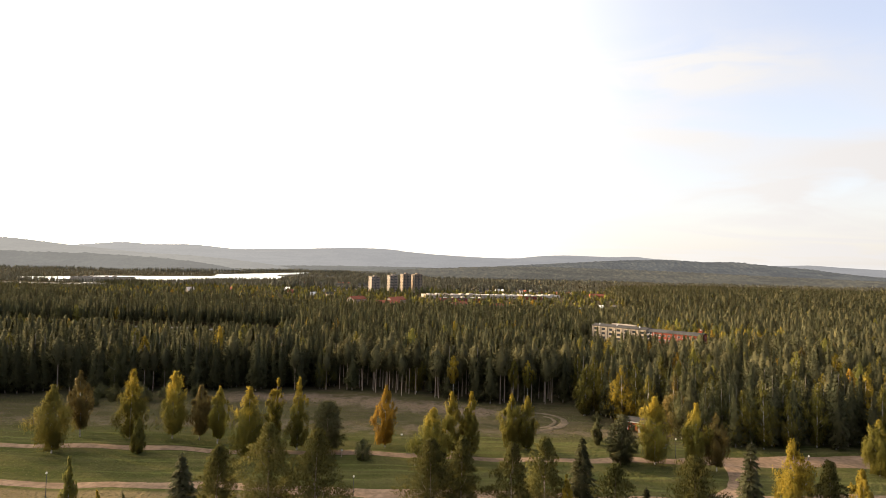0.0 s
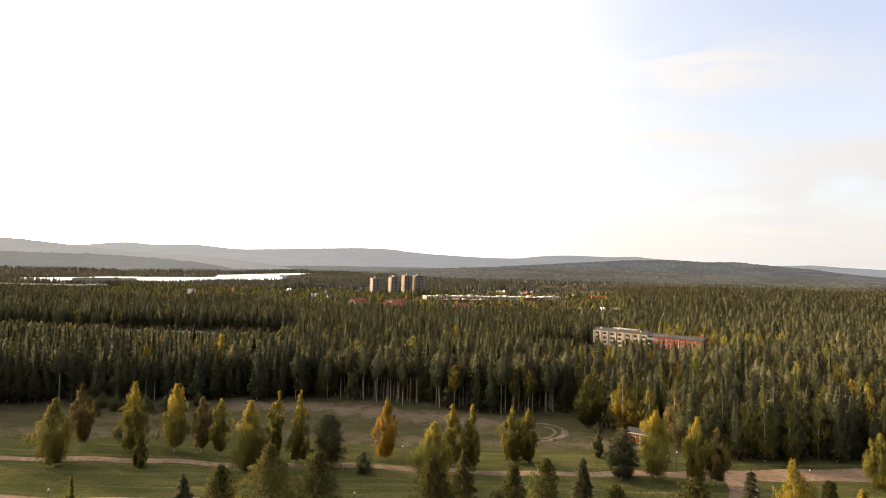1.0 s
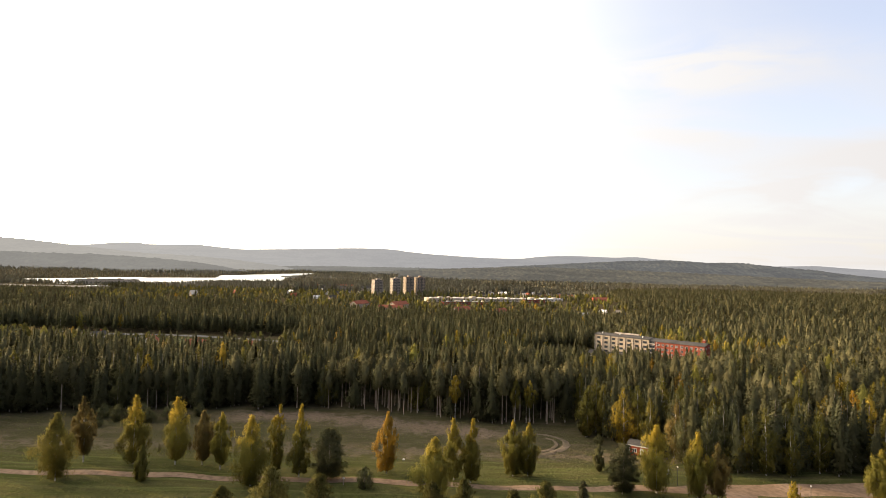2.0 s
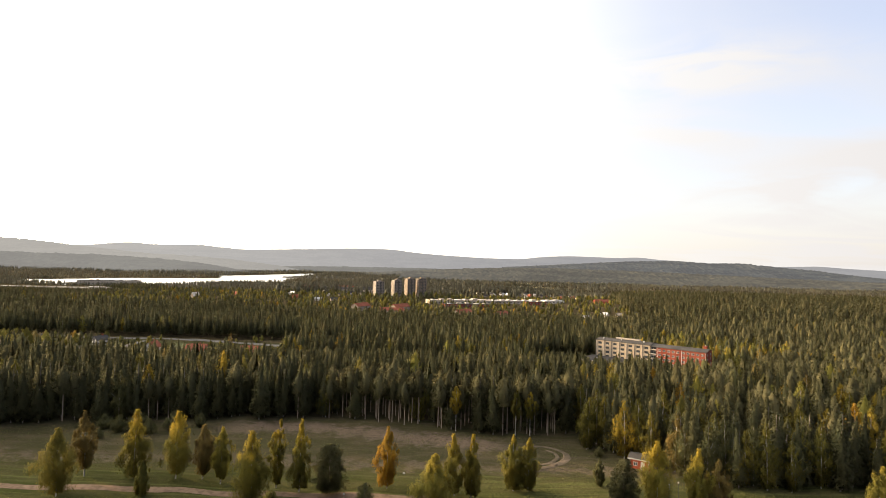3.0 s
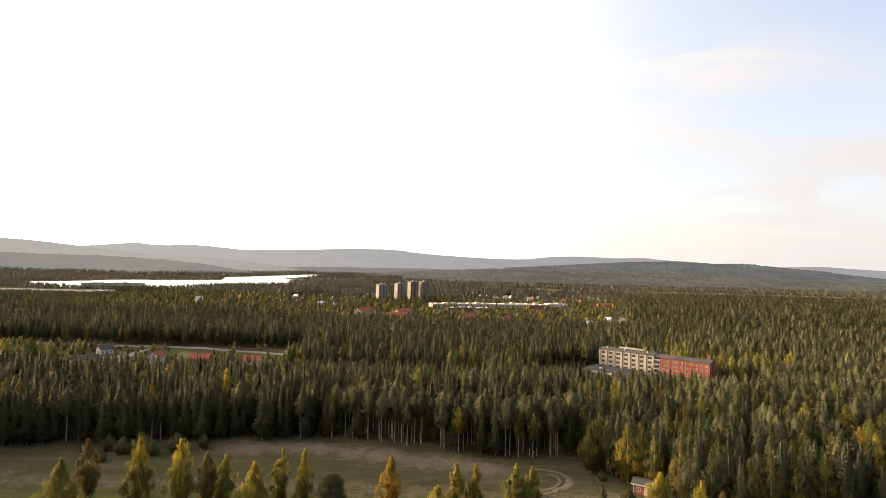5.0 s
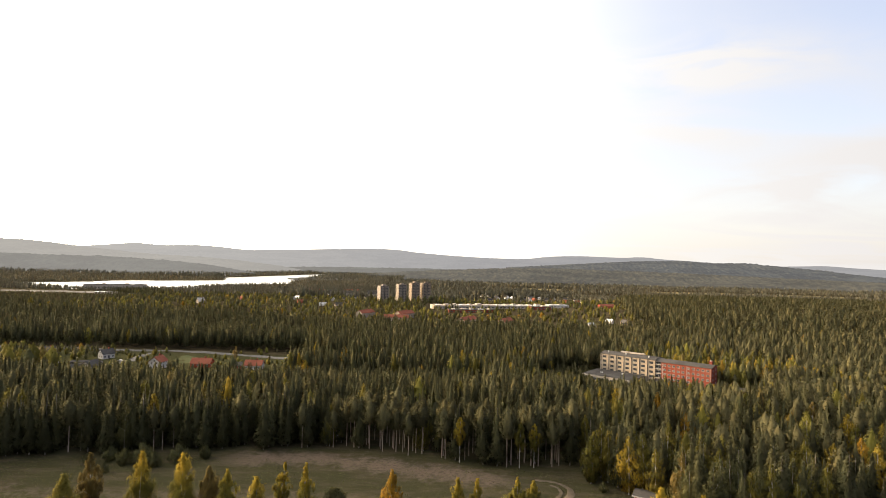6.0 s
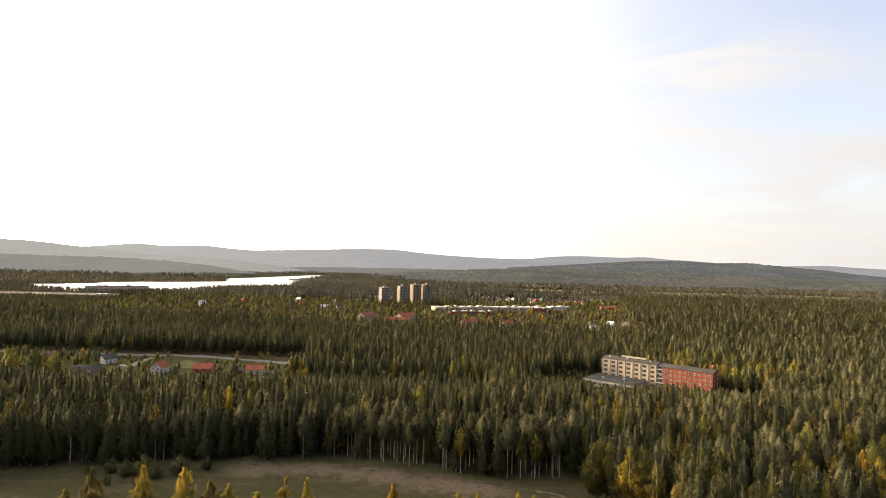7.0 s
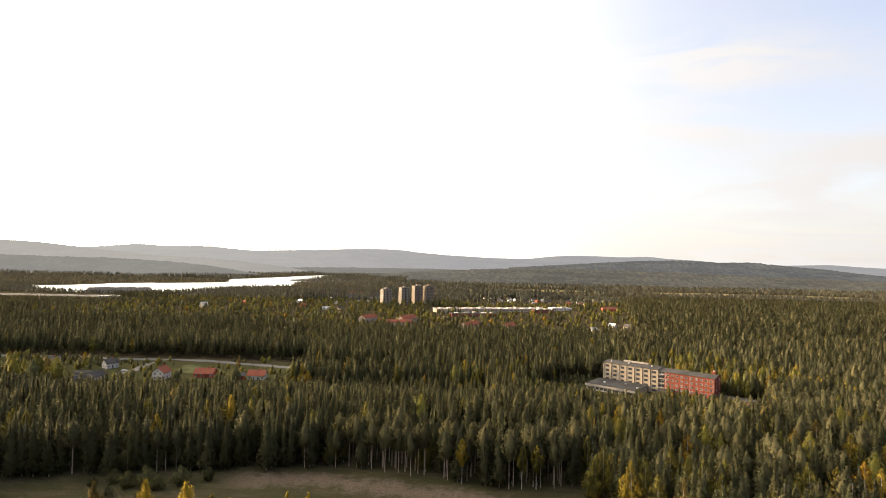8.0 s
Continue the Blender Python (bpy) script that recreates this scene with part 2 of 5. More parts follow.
PLASTER = surface("cream_plaster", two_scale((0.29, 0.235, 0.175), (0.33, 0.27, 0.20), (0.24, 0.195, 0.145), 0.15, 1.5), 0.9)
CONCRETE = surface("pale_concrete", two_scale((0.33, 0.285, 0.235), (0.37, 0.32, 0.265), (0.27, 0.235, 0.195), 0.1, 1.2), 0.9)
BRICK = surface("red_brick", two_scale((0.185, 0.052, 0.034), (0.215, 0.064, 0.041), (0.14, 0.042, 0.030), 0.15, 2.5), 0.9, bump=(8.0, 0.3, 0.02))
GREY_RENDER = surface("grey_tower_render", two_scale((0.215, 0.185, 0.158), (0.245, 0.212, 0.180), (0.18, 0.155, 0.132), 0.1, 1.2), 0.9)
TAN_RENDER = surface("tan_tower_render", two_scale((0.200, 0.160, 0.125), (0.230, 0.185, 0.145), (0.165, 0.132, 0.104), 0.1, 1.2), 0.9)
ROOFING = surface("grey_roofing_felt", two_scale((0.060, 0.056, 0.052), (0.085, 0.079, 0.073), (0.045, 0.043, 0.041), 0.12, 1.5), 0.9, 0.0)
ROOF_TILE = surface("red_roof_tiles", two_scale((0.20, 0.068, 0.043), (0.25, 0.088, 0.054), (0.15, 0.054, 0.036), 0.2, 2.0), 0.85)
WHITE = surface("white_paint", two_scale((0.44, 0.41, 0.365), (0.50, 0.465, 0.42), (0.36, 0.335, 0.30), 0.2, 2.0), 0.8)
RED_WOOD = surface("red_painted_wood", two_scale((0.25, 0.062, 0.034), (0.31, 0.080, 0.044), (0.19, 0.050, 0.030), 0.4, 4.0), 0.85)
GREY_METAL = surface("galvanised_metal", two_scale((0.42, 0.42, 0.41), (0.50, 0.50, 0.49), (0.34, 0.34, 0.33), 0.5, 6.0), 0.5, 0.5, metal=0.6)
PANE = surface("window_glass", lambda n: (0.035, 0.040, 0.045), 0.08, 0.6)
DARK = surface("dark_steel", lambda n: (0.05, 0.05, 0.05), 0.6)

# ---------------------------------------------------------------- mesh helpers


def mesh_of(name, verts, tris, mats, index=None, smooth=False, normals=None):
    me = bpy.data.meshes.new(name)
    verts, tris = np.asarray(verts, np.float32), np.asarray(tris, np.int32)
    me.vertices.add(len(verts)), me.loops.add(tris.size), me.polygons.add(len(tris))
    me.vertices.foreach_set("co", verts.ravel())
    me.loops.foreach_set("vertex_index", tris.ravel())
    me.polygons.foreach_set("loop_start", np.arange(0, tris.size, 3, dtype=np.int32))
    for m in mats:
        me.materials.append(m)
    if index is not None:
        me.polygons.foreach_set("material_index", np.asarray(index, np.int32))
    me.polygons.foreach_set("use_smooth", np.full(len(tris), smooth))
    me.update(calc_edges=True)
    if normals is not None:
        me.polygons.foreach_set("use_smooth", np.full(len(tris), True))
        me.normals_split_custom_set_from_vertices(normals.tolist())
    return me


def crown_normals(v, seed, rough=0.35):
    """Directions in which a crown faces: outward from its middle, a little uneven from clump to clump."""
    rng = np.random.default_rng(seed)
    lo, hi = v[:, 2].min(), v[:, 2].max()
    r = np.percentile(np.hypot(v[:, 0], v[:, 1]), 92) + 1e-6
    n = np.stack([v[:, 0] / r, v[:, 1] / r, 1.3 * (v[:, 2] - (lo + 0.38 * (hi - lo))) / (hi - lo)], 1)
    n /= np.linalg.norm(n, axis=1, keepdims=True) + 1e-6
    n += np.repeat(spun(rng, (len(v) + 2) // 3), 3, axis=0)[:len(v)] * rough
    return n / (np.linalg.norm(n, axis=1, keepdims=True) + 1e-6)


def tuft_normals(v, t, seed, rough):
    """Crown normals, uneven on the loose tufts but smooth on the body beneath them."""
    loose = np.bincount(np.asarray(t).ravel(), minlength=len(v)) < 2
    return np.where(loose[:, None], crown_normals(v, seed, rough), crown_normals(v, seed, 0.06))


def join(pieces):
    """Pieces (verts, tris) as one."""
    vs, ts, k = [], [], 0
    for v, t in pieces:
        vs.append(v), ts.append(np.asarray(t) + k)
        k += len(v)
    return np.concatenate(vs), np.concatenate(ts)


def facing(v, t, n):
    """The triangles, wound so that they face the way that their normals point."""
    g = np.cross(v[t[:, 1]] - v[t[:, 0]], v[t[:, 2]] - v[t[:, 0]])
    back = (g * n[t].sum(1)).sum(1) < 0
    return np.where(back[:, None], t[:, ::-1], t)


def tube(points, radii, sides=6):
    points, radii = np.asarray(points, float), np.asarray(radii, float)
    a = np.arange(sides) * 2 * np.pi / sides
    way = points[-1] - points[0]
    way /= np.linalg.norm(way) + 1e-9
    u = np.cross(way, (0.3, 1.0, 0.1))
    u /= np.linalg.norm(u)
    w = np.cross(way, u)
    ring = np.cos(a)[:, None] * u + np.sin(a)[:, None] * w
    v = (points[:, None] + ring[None] * radii[:, None, None]).reshape(-1, 3)
    t = []
    for i in range(len(points) - 1):
        for j in range(sides):
            p, q = i * sides + j, i * sides + (j + 1) % sides
            t += [(p, q, q + sides), (p, q + sides, p + sides)]
    v = np.vstack([v, points[-1]])
    e = (len(points) - 1) * sides
    t += [(e + j, e + (j + 1) % sides, len(v) - 1) for j in range(sides)]
    return v, np.array(t)


def cards(centres, along, across):
    """A bent leaf clump of two triangles at each centre, spanned by two half axes."""
    c, a, b = (np.asarray(k, float) for k in (centres, along, across))
    v = np.stack([c - a, c + b, c + a, c - b], 1)
    lift = np.cross(a, b)
    lift *= 0.35 / (np.linalg.norm(lift, axis=1, keepdims=True) + 1e-9) * np.linalg.norm(b, axis=1, keepdims=True)
    v[:, 1] -= lift
    v[:, 3] -= lift
    n = np.arange(len(c))[:, None] * 4
    t = np.stack([n + (0, 1, 2), n + (0, 2, 3)], 1).reshape(-1, 3)
    return v.reshape(-1, 3), t


def spun(rng, n):
    v = rng.normal(size=(n, 3))
    return v / np.linalg.norm(v, axis=1, keepdims=True)


def plumed(seed, h, w, base, heavy, lobes, leaves, leaf, pine=False):
    """Trunk, limbs, crown and the crown's normals: a birch of hanging strands, or a pine of upturned tufts."""
    rng = np.random.default_rng(seed)
    s = np.linspace(0, 1, 7)
    bend = rng.normal(0, 0.015 * h, 2)
    axis = np.stack([bend[0] * s ** 2, bend[1] * s ** 2, h * 0.96 * s], 1)
    trunk = tube(axis, 0.010 * h * (1 - 0.92 * s) + 0.012, 7)
    u = ((np.arange(lobes) + rng.uniform(0, 1, lobes)) / lobes) ** (1.0 if pine else 0.85)
    if pine:
        env = (w / 2) * (1 - u) ** heavy * np.minimum(1, 0.6 + 2.5 * u)
    else:
        env = (w / 2) * np.where(u < heavy, 0.52 + 0.48 * np.sin(u / heavy * np.pi / 2), np.cos((u - heavy) / (1 - heavy) * np.pi / 2) ** 0.9)
    tops = 1 if pine else 3
    turn, reach = rng.uniform(0, 6.28, tops), np.concatenate([[0.0], rng.uniform(0.22, 0.42, tops - 1)])
    tall = np.concatenate([[1.0], rng.uniform(0.74, 0.93, tops - 1)])
    who = np.where(rng.uniform(0, 1, lobes) < 0.45, 0, rng.integers(0, tops, lobes))
    ang = np.arange(lobes) * 2.4 + rng.uniform(-0.5, 0.5, lobes)
    swell = rng.uniform(0, 6.28, 2)
    env = env * (1 + 0.24 * np.sin(2 * ang + swell[0] + 6 * u) + 0.18 * np.sin(3 * ang + swell[1] - 10 * u))
    size_r = (0.10 if pine else 0.118) * w * rng.uniform(0.75, 1.3, lobes) * (1.15 - 0.65 * u)
    rad = np.maximum(env - size_r * 0.9, 0.0) * np.sqrt(rng.uniform(0.15, 1.0, lobes)) * rng.uniform(0.7, 1.12, lobes)
    z = h * (base + (0.975 - base) * u * np.where(u > 0.45, tall[who], 1.0))
    off = reach[who] * w * 0.5 * np.sin(u * np.pi * 0.75)
    mid = np.stack([np.interp(z, axis[:, 2], axis[:, 0]) + off * np.cos(turn[who]), np.interp(z, axis[:, 2], axis[:, 1]) + off * np.sin(turn[who]), z], 1)
    c = mid + np.stack([rad * np.cos(ang), rad * np.sin(ang), 0 * z], 1)
    if pine:
        c[:, 2] = np.minimum(c[:, 2] + 0.25 * rad, h * 0.97)
    size = np.stack([size_r, size_r, size_r * (0.55 if pine else 1.5)], 1)
    weight = size_r ** 1.7
    pick = rng.choice(lobes, leaves, p=weight / weight.sum())
    d = spun(rng, leaves)
    if pine:
        d[:, 2] = np.abs(d[:, 2]) * np.where(rng.uniform(0, 1, leaves) < 0.8, 1, -1)
    pts = c[pick] + d * size[pick] * rng.uniform(0.3, 1.05, (leaves, 1)) ** 0.6
    if not pine:
        # strands: leaves gather below one another
        strand = rng.integers(0, 9, leaves)
        key = pick * 9 + strand
        sx, sy = rng.normal(0, 0.75, (2, lobes * 9))
        pull = rng.uniform(0.3, 0.8, leaves)
        pts[:, 0] += (c[pick, 0] + sx[key] * size_r[pick] - pts[:, 0]) * pull
        pts[:, 1] += (c[pick, 1] + sy[key] * size_r[pick] - pts[:, 1]) * pull
        pts[:, 2] -= rng.uniform(0, 1, leaves) ** 2 * 0.07 * h * (1 - u[pick] * 0.7)
    pts[:, 2] = np.clip(pts[:, 2], h * base * 0.7, h)
    limbs = []
    for i in range(0, lobes, max(2, lobes // 11)):
        root = np.array([mid[i, 0] * 0.7, mid[i, 1] * 0.7, max(z[i] - 0.10 * h - rad[i] * 0.4, 0.1 * h)])
        limbs.append(tube([root, (root + c[i]) / 2 + (0, 0, -0.015 * h), c[i]], [0.003 * h, 0.002 * h, 0.005], 4))
    from_axis = pts - mid[pick]
    from_axis[:, 2] = (pts[:, 2] - h * (base + 0.42 * (1 - base))) * w / h
    n = from_axis / (np.linalg.norm(from_axis, axis=1, keepdims=True) + 1e-6) + 0.75 * (pts - c[pick]) / size[pick]
    n += spun(rng, leaves) * 0.25
    n /= np.linalg.norm(n, axis=1, keepdims=True) + 1e-6
    face = n + spun(rng, leaves) * 0.7
    down = np.array([0, 0, -1.0]) if not pine else np.array([0, 0, 0.35])
    a = (n * (1.0 if pine else 0.25) + down + spun(rng, leaves) * 0.35)
    a /= np.linalg.norm(a, axis=1, keepdims=True) + 1e-6
    b = np.cross(face, a)
    b /= np.linalg.norm(b, axis=1, keepdims=True) + 1e-6
    k = leaf * rng.uniform(0.65, 1.35, (leaves, 1))
    v = np.stack([pts - a * k * 0.8 - b * k * 0.42, pts - a * k * 0.8 + b * k * 0.42, pts + a * k * 1.1], 1).reshape(-1, 3)
    return trunk, limbs, (v, np.arange(len(v)).reshape(-1, 3)), np.repeat(n, 3, axis=0)


def conifer(seed, h, w, clear=0.1, whorls=20, per=6, clumps=8, leaf=0.36, droop=0.25, power=0.9, ragged=0.25, spikes=False):
    """Trunk, branches and needles of a spruce (droop over 0) or a pine (droop under 0)."""
    rng = np.random.default_rng(seed)
    s = np.linspace(0, 1, 6)
    bend = rng.normal(0, 0.008 * h, 2)
    axis = np.stack([bend[0] * s ** 2, bend[1] * s ** 2, h * 0.985 * s], 1)
    trunk = tube(axis, 0.011 * h * (1 - 0.93 * s) + 0.01, 7)
    limbs, cs, al, ac = [], [], [], []
    for k in range(whorls):
        u = (k + rng.uniform(0.1, 0.9)) / whorls
        z = h * (clear + (0.985 - clear) * u)
        reach = (w / 2) * (1 - u) ** power * min(1.0, 0.55 + u * 4.0) + 0.10
        for a in rng.uniform(0, 6.28) + np.arange(per) * 2 * np.pi / per:
            a += rng.uniform(-0.4, 0.4)
            r = reach * rng.uniform(1 - ragged * 1.6, 1 + ragged)
            out = np.array([np.cos(a), np.sin(a), 0])
            root = np.array([np.interp(z, axis[:, 2], axis[:, 0]), np.interp(z, axis[:, 2], axis[:, 1]), z])
            tip = root + out * r + (0, 0, -droop * r * rng.uniform(0.5, 1.4))
            if k % 2 == 0 and r > 0.5:
                limbs.append(tube([root, (root + tip) / 2, tip], [0.0022 * h, 0.0016 * h, 0.004], 3))
            n = max(2, int(clumps * (0.35 + 0.65 * r / (w / 2))))
            f = rng.uniform(0.22, 1.02, n)
            p = root + f[:, None] * (tip - root)
            side = np.cross(out, (0, 0, 1))
            p = p + side * rng.normal(0, 0.17, (n, 1)) * r * f[:, None] + rng.normal(0, 0.10 * leaf + 0.02 * r, (n, 3))
            d = (out + side * rng.normal(0, 0.5, (n, 1)) + np.array([0, 0, 1]) * rng.normal(-droop, 0.35, (n, 1)))
            d /= np.linalg.norm(d, axis=1, keepdims=True)
            q = np.cross(d, np.array([0, 0, 1]) + rng.normal(0, 0.55, (n, 3)))
            q /= np.linalg.norm(q, axis=1, keepdims=True) + 1e-9
            m = leaf * rng.uniform(0.7, 1.35, (n, 1))
            cs.append(p), al.append(d * m), ac.append(q * m * 0.45)
    top = np.array([[axis[-1, 0], axis[-1, 1], h * 0.985]])
    cs.append(top), al.append(np.array([[0, 0, leaf * 1.1]])), ac.append(np.array([[leaf * 0.3, 0, 0]]))
    cs, al, ac = np.concatenate(cs), np.concatenate(al), np.concatenate(ac)
    if spikes:
        v = np.stack([cs - al * 0.5 - ac, cs - al * 0.5 + ac, cs + al * 1.2], 1).reshape(-1, 3)
        return trunk, join(limbs), (v, np.arange(len(v)).reshape(-1, 3))
    return trunk, join(limbs), cards(cs, al, ac)


def soft_crown(seed, h, w, clear, form, tufts, size, sides=8, rings=7, full=0.55):
    """A full crown: a lumpy leafy body with ragged tufts all over it. form: spruce, pine or birch."""
    rng = np.random.default_rng(seed)
    ph = rng.uniform(0, 6.28, 4)
    bend = rng.normal(0, 0.02 * h, 2)

    def reach(u, a):
        if form == "spruce":
            r = (1 - u) ** 0.82 * np.minimum(1, 0.62 + 3.0 * u) * (1 + 0.10 * np.sin(u * 40 + ph[3]))
        elif form == "pine":
            r = np.where(u < 0.42, 0.62 + 0.38 * np.sin(u / 0.42 * np.pi / 2), np.cos(np.clip((u - 0.42) / 0.58, 0, 1) * np.pi / 2) ** 1.0)
        else:
            r = np.where(u < 0.38, 0.66 + 0.34 * np.sin(u / 0.38 * np.pi / 2), np.cos(np.clip((u - 0.38) / 0.62, 0, 1) * np.pi / 2) ** 0.85)
        lump = 1 + 0.14 * np.sin(2 * a + ph[0] + 5 * u) + 0.12 * np.sin(3 * a + ph[1] - 11 * u) + 0.09 * np.sin(5 * a + ph[2] + 17 * u)
        return (w / 2) * r * lump

    def place(u, a, r):
        return np.stack([r * np.cos(a) + bend[0] * u, r * np.sin(a) + bend[1] * u, h * (clear + (1 - clear) * u)], -1)
    uu, aa = np.meshgrid(np.linspace(0.02, 0.90, rings), np.arange(sides) * 2 * np.pi / sides, indexing="ij")
    aa = aa + uu * 2.0
    body = place(uu, aa, reach(uu, aa) * full * rng.uniform(0.8, 1.15, uu.shape)).reshape(-1, 3)
    top, foot = len(body), len(body) + 1
    body = np.vstack([body, place(np.array([0.975]), np.zeros(1), np.zeros(1)), place(np.array([0.05]), np.zeros(1), np.zeros(1))])
    t = []
    for i in range(rings - 1):
        for j in range(sides):
            p, q = i * sides + j, i * sides + (j + 1) % sides
            t += [(p, q, q + sides), (p, q + sides, p + sides)]
    e = (rings - 1) * sides
    t += [(e + j, e + (j + 1) % sides, top) for j in range(sides)] + [((j + 1) % sides, j, foot) for j in range(sides)]
    grid = np.linspace(0, 0.985, 60)
    cdf = np.cumsum(reach(grid, 0 * grid) + 0.06 * w)
    u = np.interp((np.arange(tufts) + rng.uniform(0, 1, tufts)) / tufts, cdf / cdf[-1], grid)
    a = np.arange(tufts) * 2.39996 + rng.uniform(-0.6, 0.6, tufts)
    c = place(u, a, reach(u, a) * rng.uniform(0.55, 1.18, tufts))
    out = np.stack([np.cos(a), np.sin(a), 0 * a], 1)
    lift = {"spruce": -0.55, "pine": 0.75, "birch": -0.9}[form]
    d = out * rng.uniform(0.3, 0.9, (tufts, 1)) + np.array([0, 0, lift]) + rng.normal(0, 0.35, (tufts, 3))
    d /= np.linalg.norm(d, axis=1, keepdims=True)
    b = np.cross(out + rng.normal(0, 0.4, (tufts, 3)), d)
    b /= np.linalg.norm(b, axis=1, keepdims=True) + 1e-6
    k = (size * rng.uniform(0.6, 1.3, tufts) * (1.05 - 0.45 * u))[:, None]
    tv = np.stack([c - d * k * 0.6 - b * k * 0.6, c - d * k * 0.6 + b * k * 0.6, c + d * k * 0.9], 1).reshape(-1, 3)
    return np.vstack([tv, body]), np.vstack([np.arange(len(tv)).reshape(-1, 3), np.array(t) + len(tv)])


def planted(templates, kinds, xy, z, scale, leaf, rng):
    """All the trees of a wood as one mesh: (verts, tris, material index, normals, tint of each tree)."""
    vs, ts, ms, ns, tints, k = [], [], [], [], [], 0
    turn = rng.uniform(0, 2 * np.pi, len(xy))
    for i, (v, t) in enumerate(templates):
        who = np.nonzero(kinds == i)[0]
        if not len(who):
            continue
        m = tuft_normals(v, t, i, 0.55)
        t = facing(v, np.asarray(t), m)
        c, s, f = np.cos(turn[who])[:, None], np.sin(turn[who])[:, None], scale[who][:, None]
        fat = f * rng.uniform(0.85, 1.2, f.shape)
        x = (v[:, 0] * c - v[:, 1] * s) * fat + xy[who, 0][:, None]
        y = (v[:, 0] * s + v[:, 1] * c) * fat + xy[who, 1][:, None]
        zz = v[:, 2] * f + z[who][:, None]
        vs.append(np.stack([x, y, zz], 2).reshape(-1, 3))
        ns.append(np.stack([m[:, 0] * c - m[:, 1] * s, m[:, 0] * s + m[:, 1] * c, m[:, 2] + 0 * c], 2).reshape(-1, 3))
        ts.append((t[None] + (np.arange(len(who)) * len(v))[:, None, None]).reshape(-1, 3) + k)
        ms.append(np.repeat(leaf[who], len(t)))
        tints.append(np.repeat(rng.uniform(0, 1, len(who)), len(v)))
        k += len(who) * len(v)
    return np.concatenate(vs), np.concatenate(ts), np.concatenate(ms), np.concatenate(ns), np.concatenate(tints)


def wood(name, label, category, grown, leaves):
    """A wood as one mesh object, each tree with its own tint."""
    v, t, mi, nm, tint = grown
    me = mesh_of(name, v, t, leaves, mi, normals=nm)
    me.attributes.new("tree_tint", "FLOAT", "POINT").data.foreach_set("value", tint.astype(np.float32))
    return tagged(new(name, me), label, category, kind="stuff")


def part(name, data, mats, parent, label="", smooth=False):
    """One mesh object under a thing; data: (verts, tris) or a ready mesh."""
    me = data if isinstance(data, bpy.types.Mesh) else mesh_of(name, *data, mats if isinstance(mats, list) else [mats], smooth=smooth)
    ob = new(name, me)
    ob.parent = parent
    return tagged(ob, label)


def box(x0, y0, z0, x1, y1, z1):
    v = np.array([(x, y, z) for z in (z0, z1) for y in (y0, y1) for x in (x0, x1)], float)
    t = [(0, 2, 3), (0, 3, 1), (4, 5, 7), (4, 7, 6), (0, 1, 5), (0, 5, 4), (2, 6, 7), (2, 7, 3), (0, 4, 6), (0, 6, 2), (1, 3, 7), (1, 7, 5)]
    return v, np.array(t)


def smooth01(v):
    v = np.clip(v, 0, 1)
    return v * v * (3 - 2 * v)


# ---------------------------------------------------------------- the lie of the land
def ground_z(x, y):
    """Height of the ground: a level meadow, a wooded slope behind it, a valley with the town and the lake."""
    x, y = np.asarray(x, float), np.asarray(y, float)
    z = -11.0 * smooth01((y - 205) / 85)
    z = z + 13.0 * smooth01((x - 150) / 260) * smooth01((y - 260) / 380) * (1 - smooth01((y - 930) / 260))
    z = z - 3.0 * smooth01((y - 900) / 500)
    z = z + 0.25 * np.sin(x * 0.11) * np.sin(y * 0.13 + 1.0) + 0.15 * np.sin(x * 0.31 + y * 0.27)
    return z - 7.0 * lake(x, y)


LAKE_NEAR = [(-1150, 1405), (-968, 1222), (-820, 1160), (-765, 1255), (-655, 1240), (-655, 1400), (-610, 1590), (-535, 1700), (-585, 1960), (-612, 2300), (-645, 2650), (-640, 3150)]
LAKE_FAR = [(-1150, 1412), (-1109, 1421), (-1051, 1494), (-1029, 1640), (-924, 1709), (-790, 1850), (-905, 2130), (-845, 2439), (-763, 2925), (-687, 3200)]


def inside(poly, x, y):
    hit = np.zeros(np.shape(x), bool)
    for (x0, y0), (x1, y1) in zip(poly, poly[1:] + poly[:1]):
        cross = (y0 > y) != (y1 > y)
        hit ^= cross & (x < (x1 - x0) * (y - y0) / ((y1 - y0) if y1 != y0 else 1e-9) + x0)
    return hit


def lake(x, y):
    return inside(LAKE_NEAR + LAKE_FAR[::-1], np.asarray(x, float), np.asarray(y, float)).astype(float)


def sheet(xs, ys, height):
    gx, gy = np.meshgrid(xs, ys)
    v = np.stack([gx, gy, height(gx, gy)], 2).reshape(-1, 3)
    i = (np.arange(len(ys) - 1)[:, None] * len(xs) + np.arange(len(xs) - 1)).reshape(-1)
    n = len(xs)
    return v, np.concatenate([np.stack([i, i + 1, i + n + 1], 1), np.stack([i, i + n + 1, i + n], 1)])


def steps(*stretches):
    return np.unique(np.concatenate([np.arange(a, b, d) for a, b, d in stretches]))


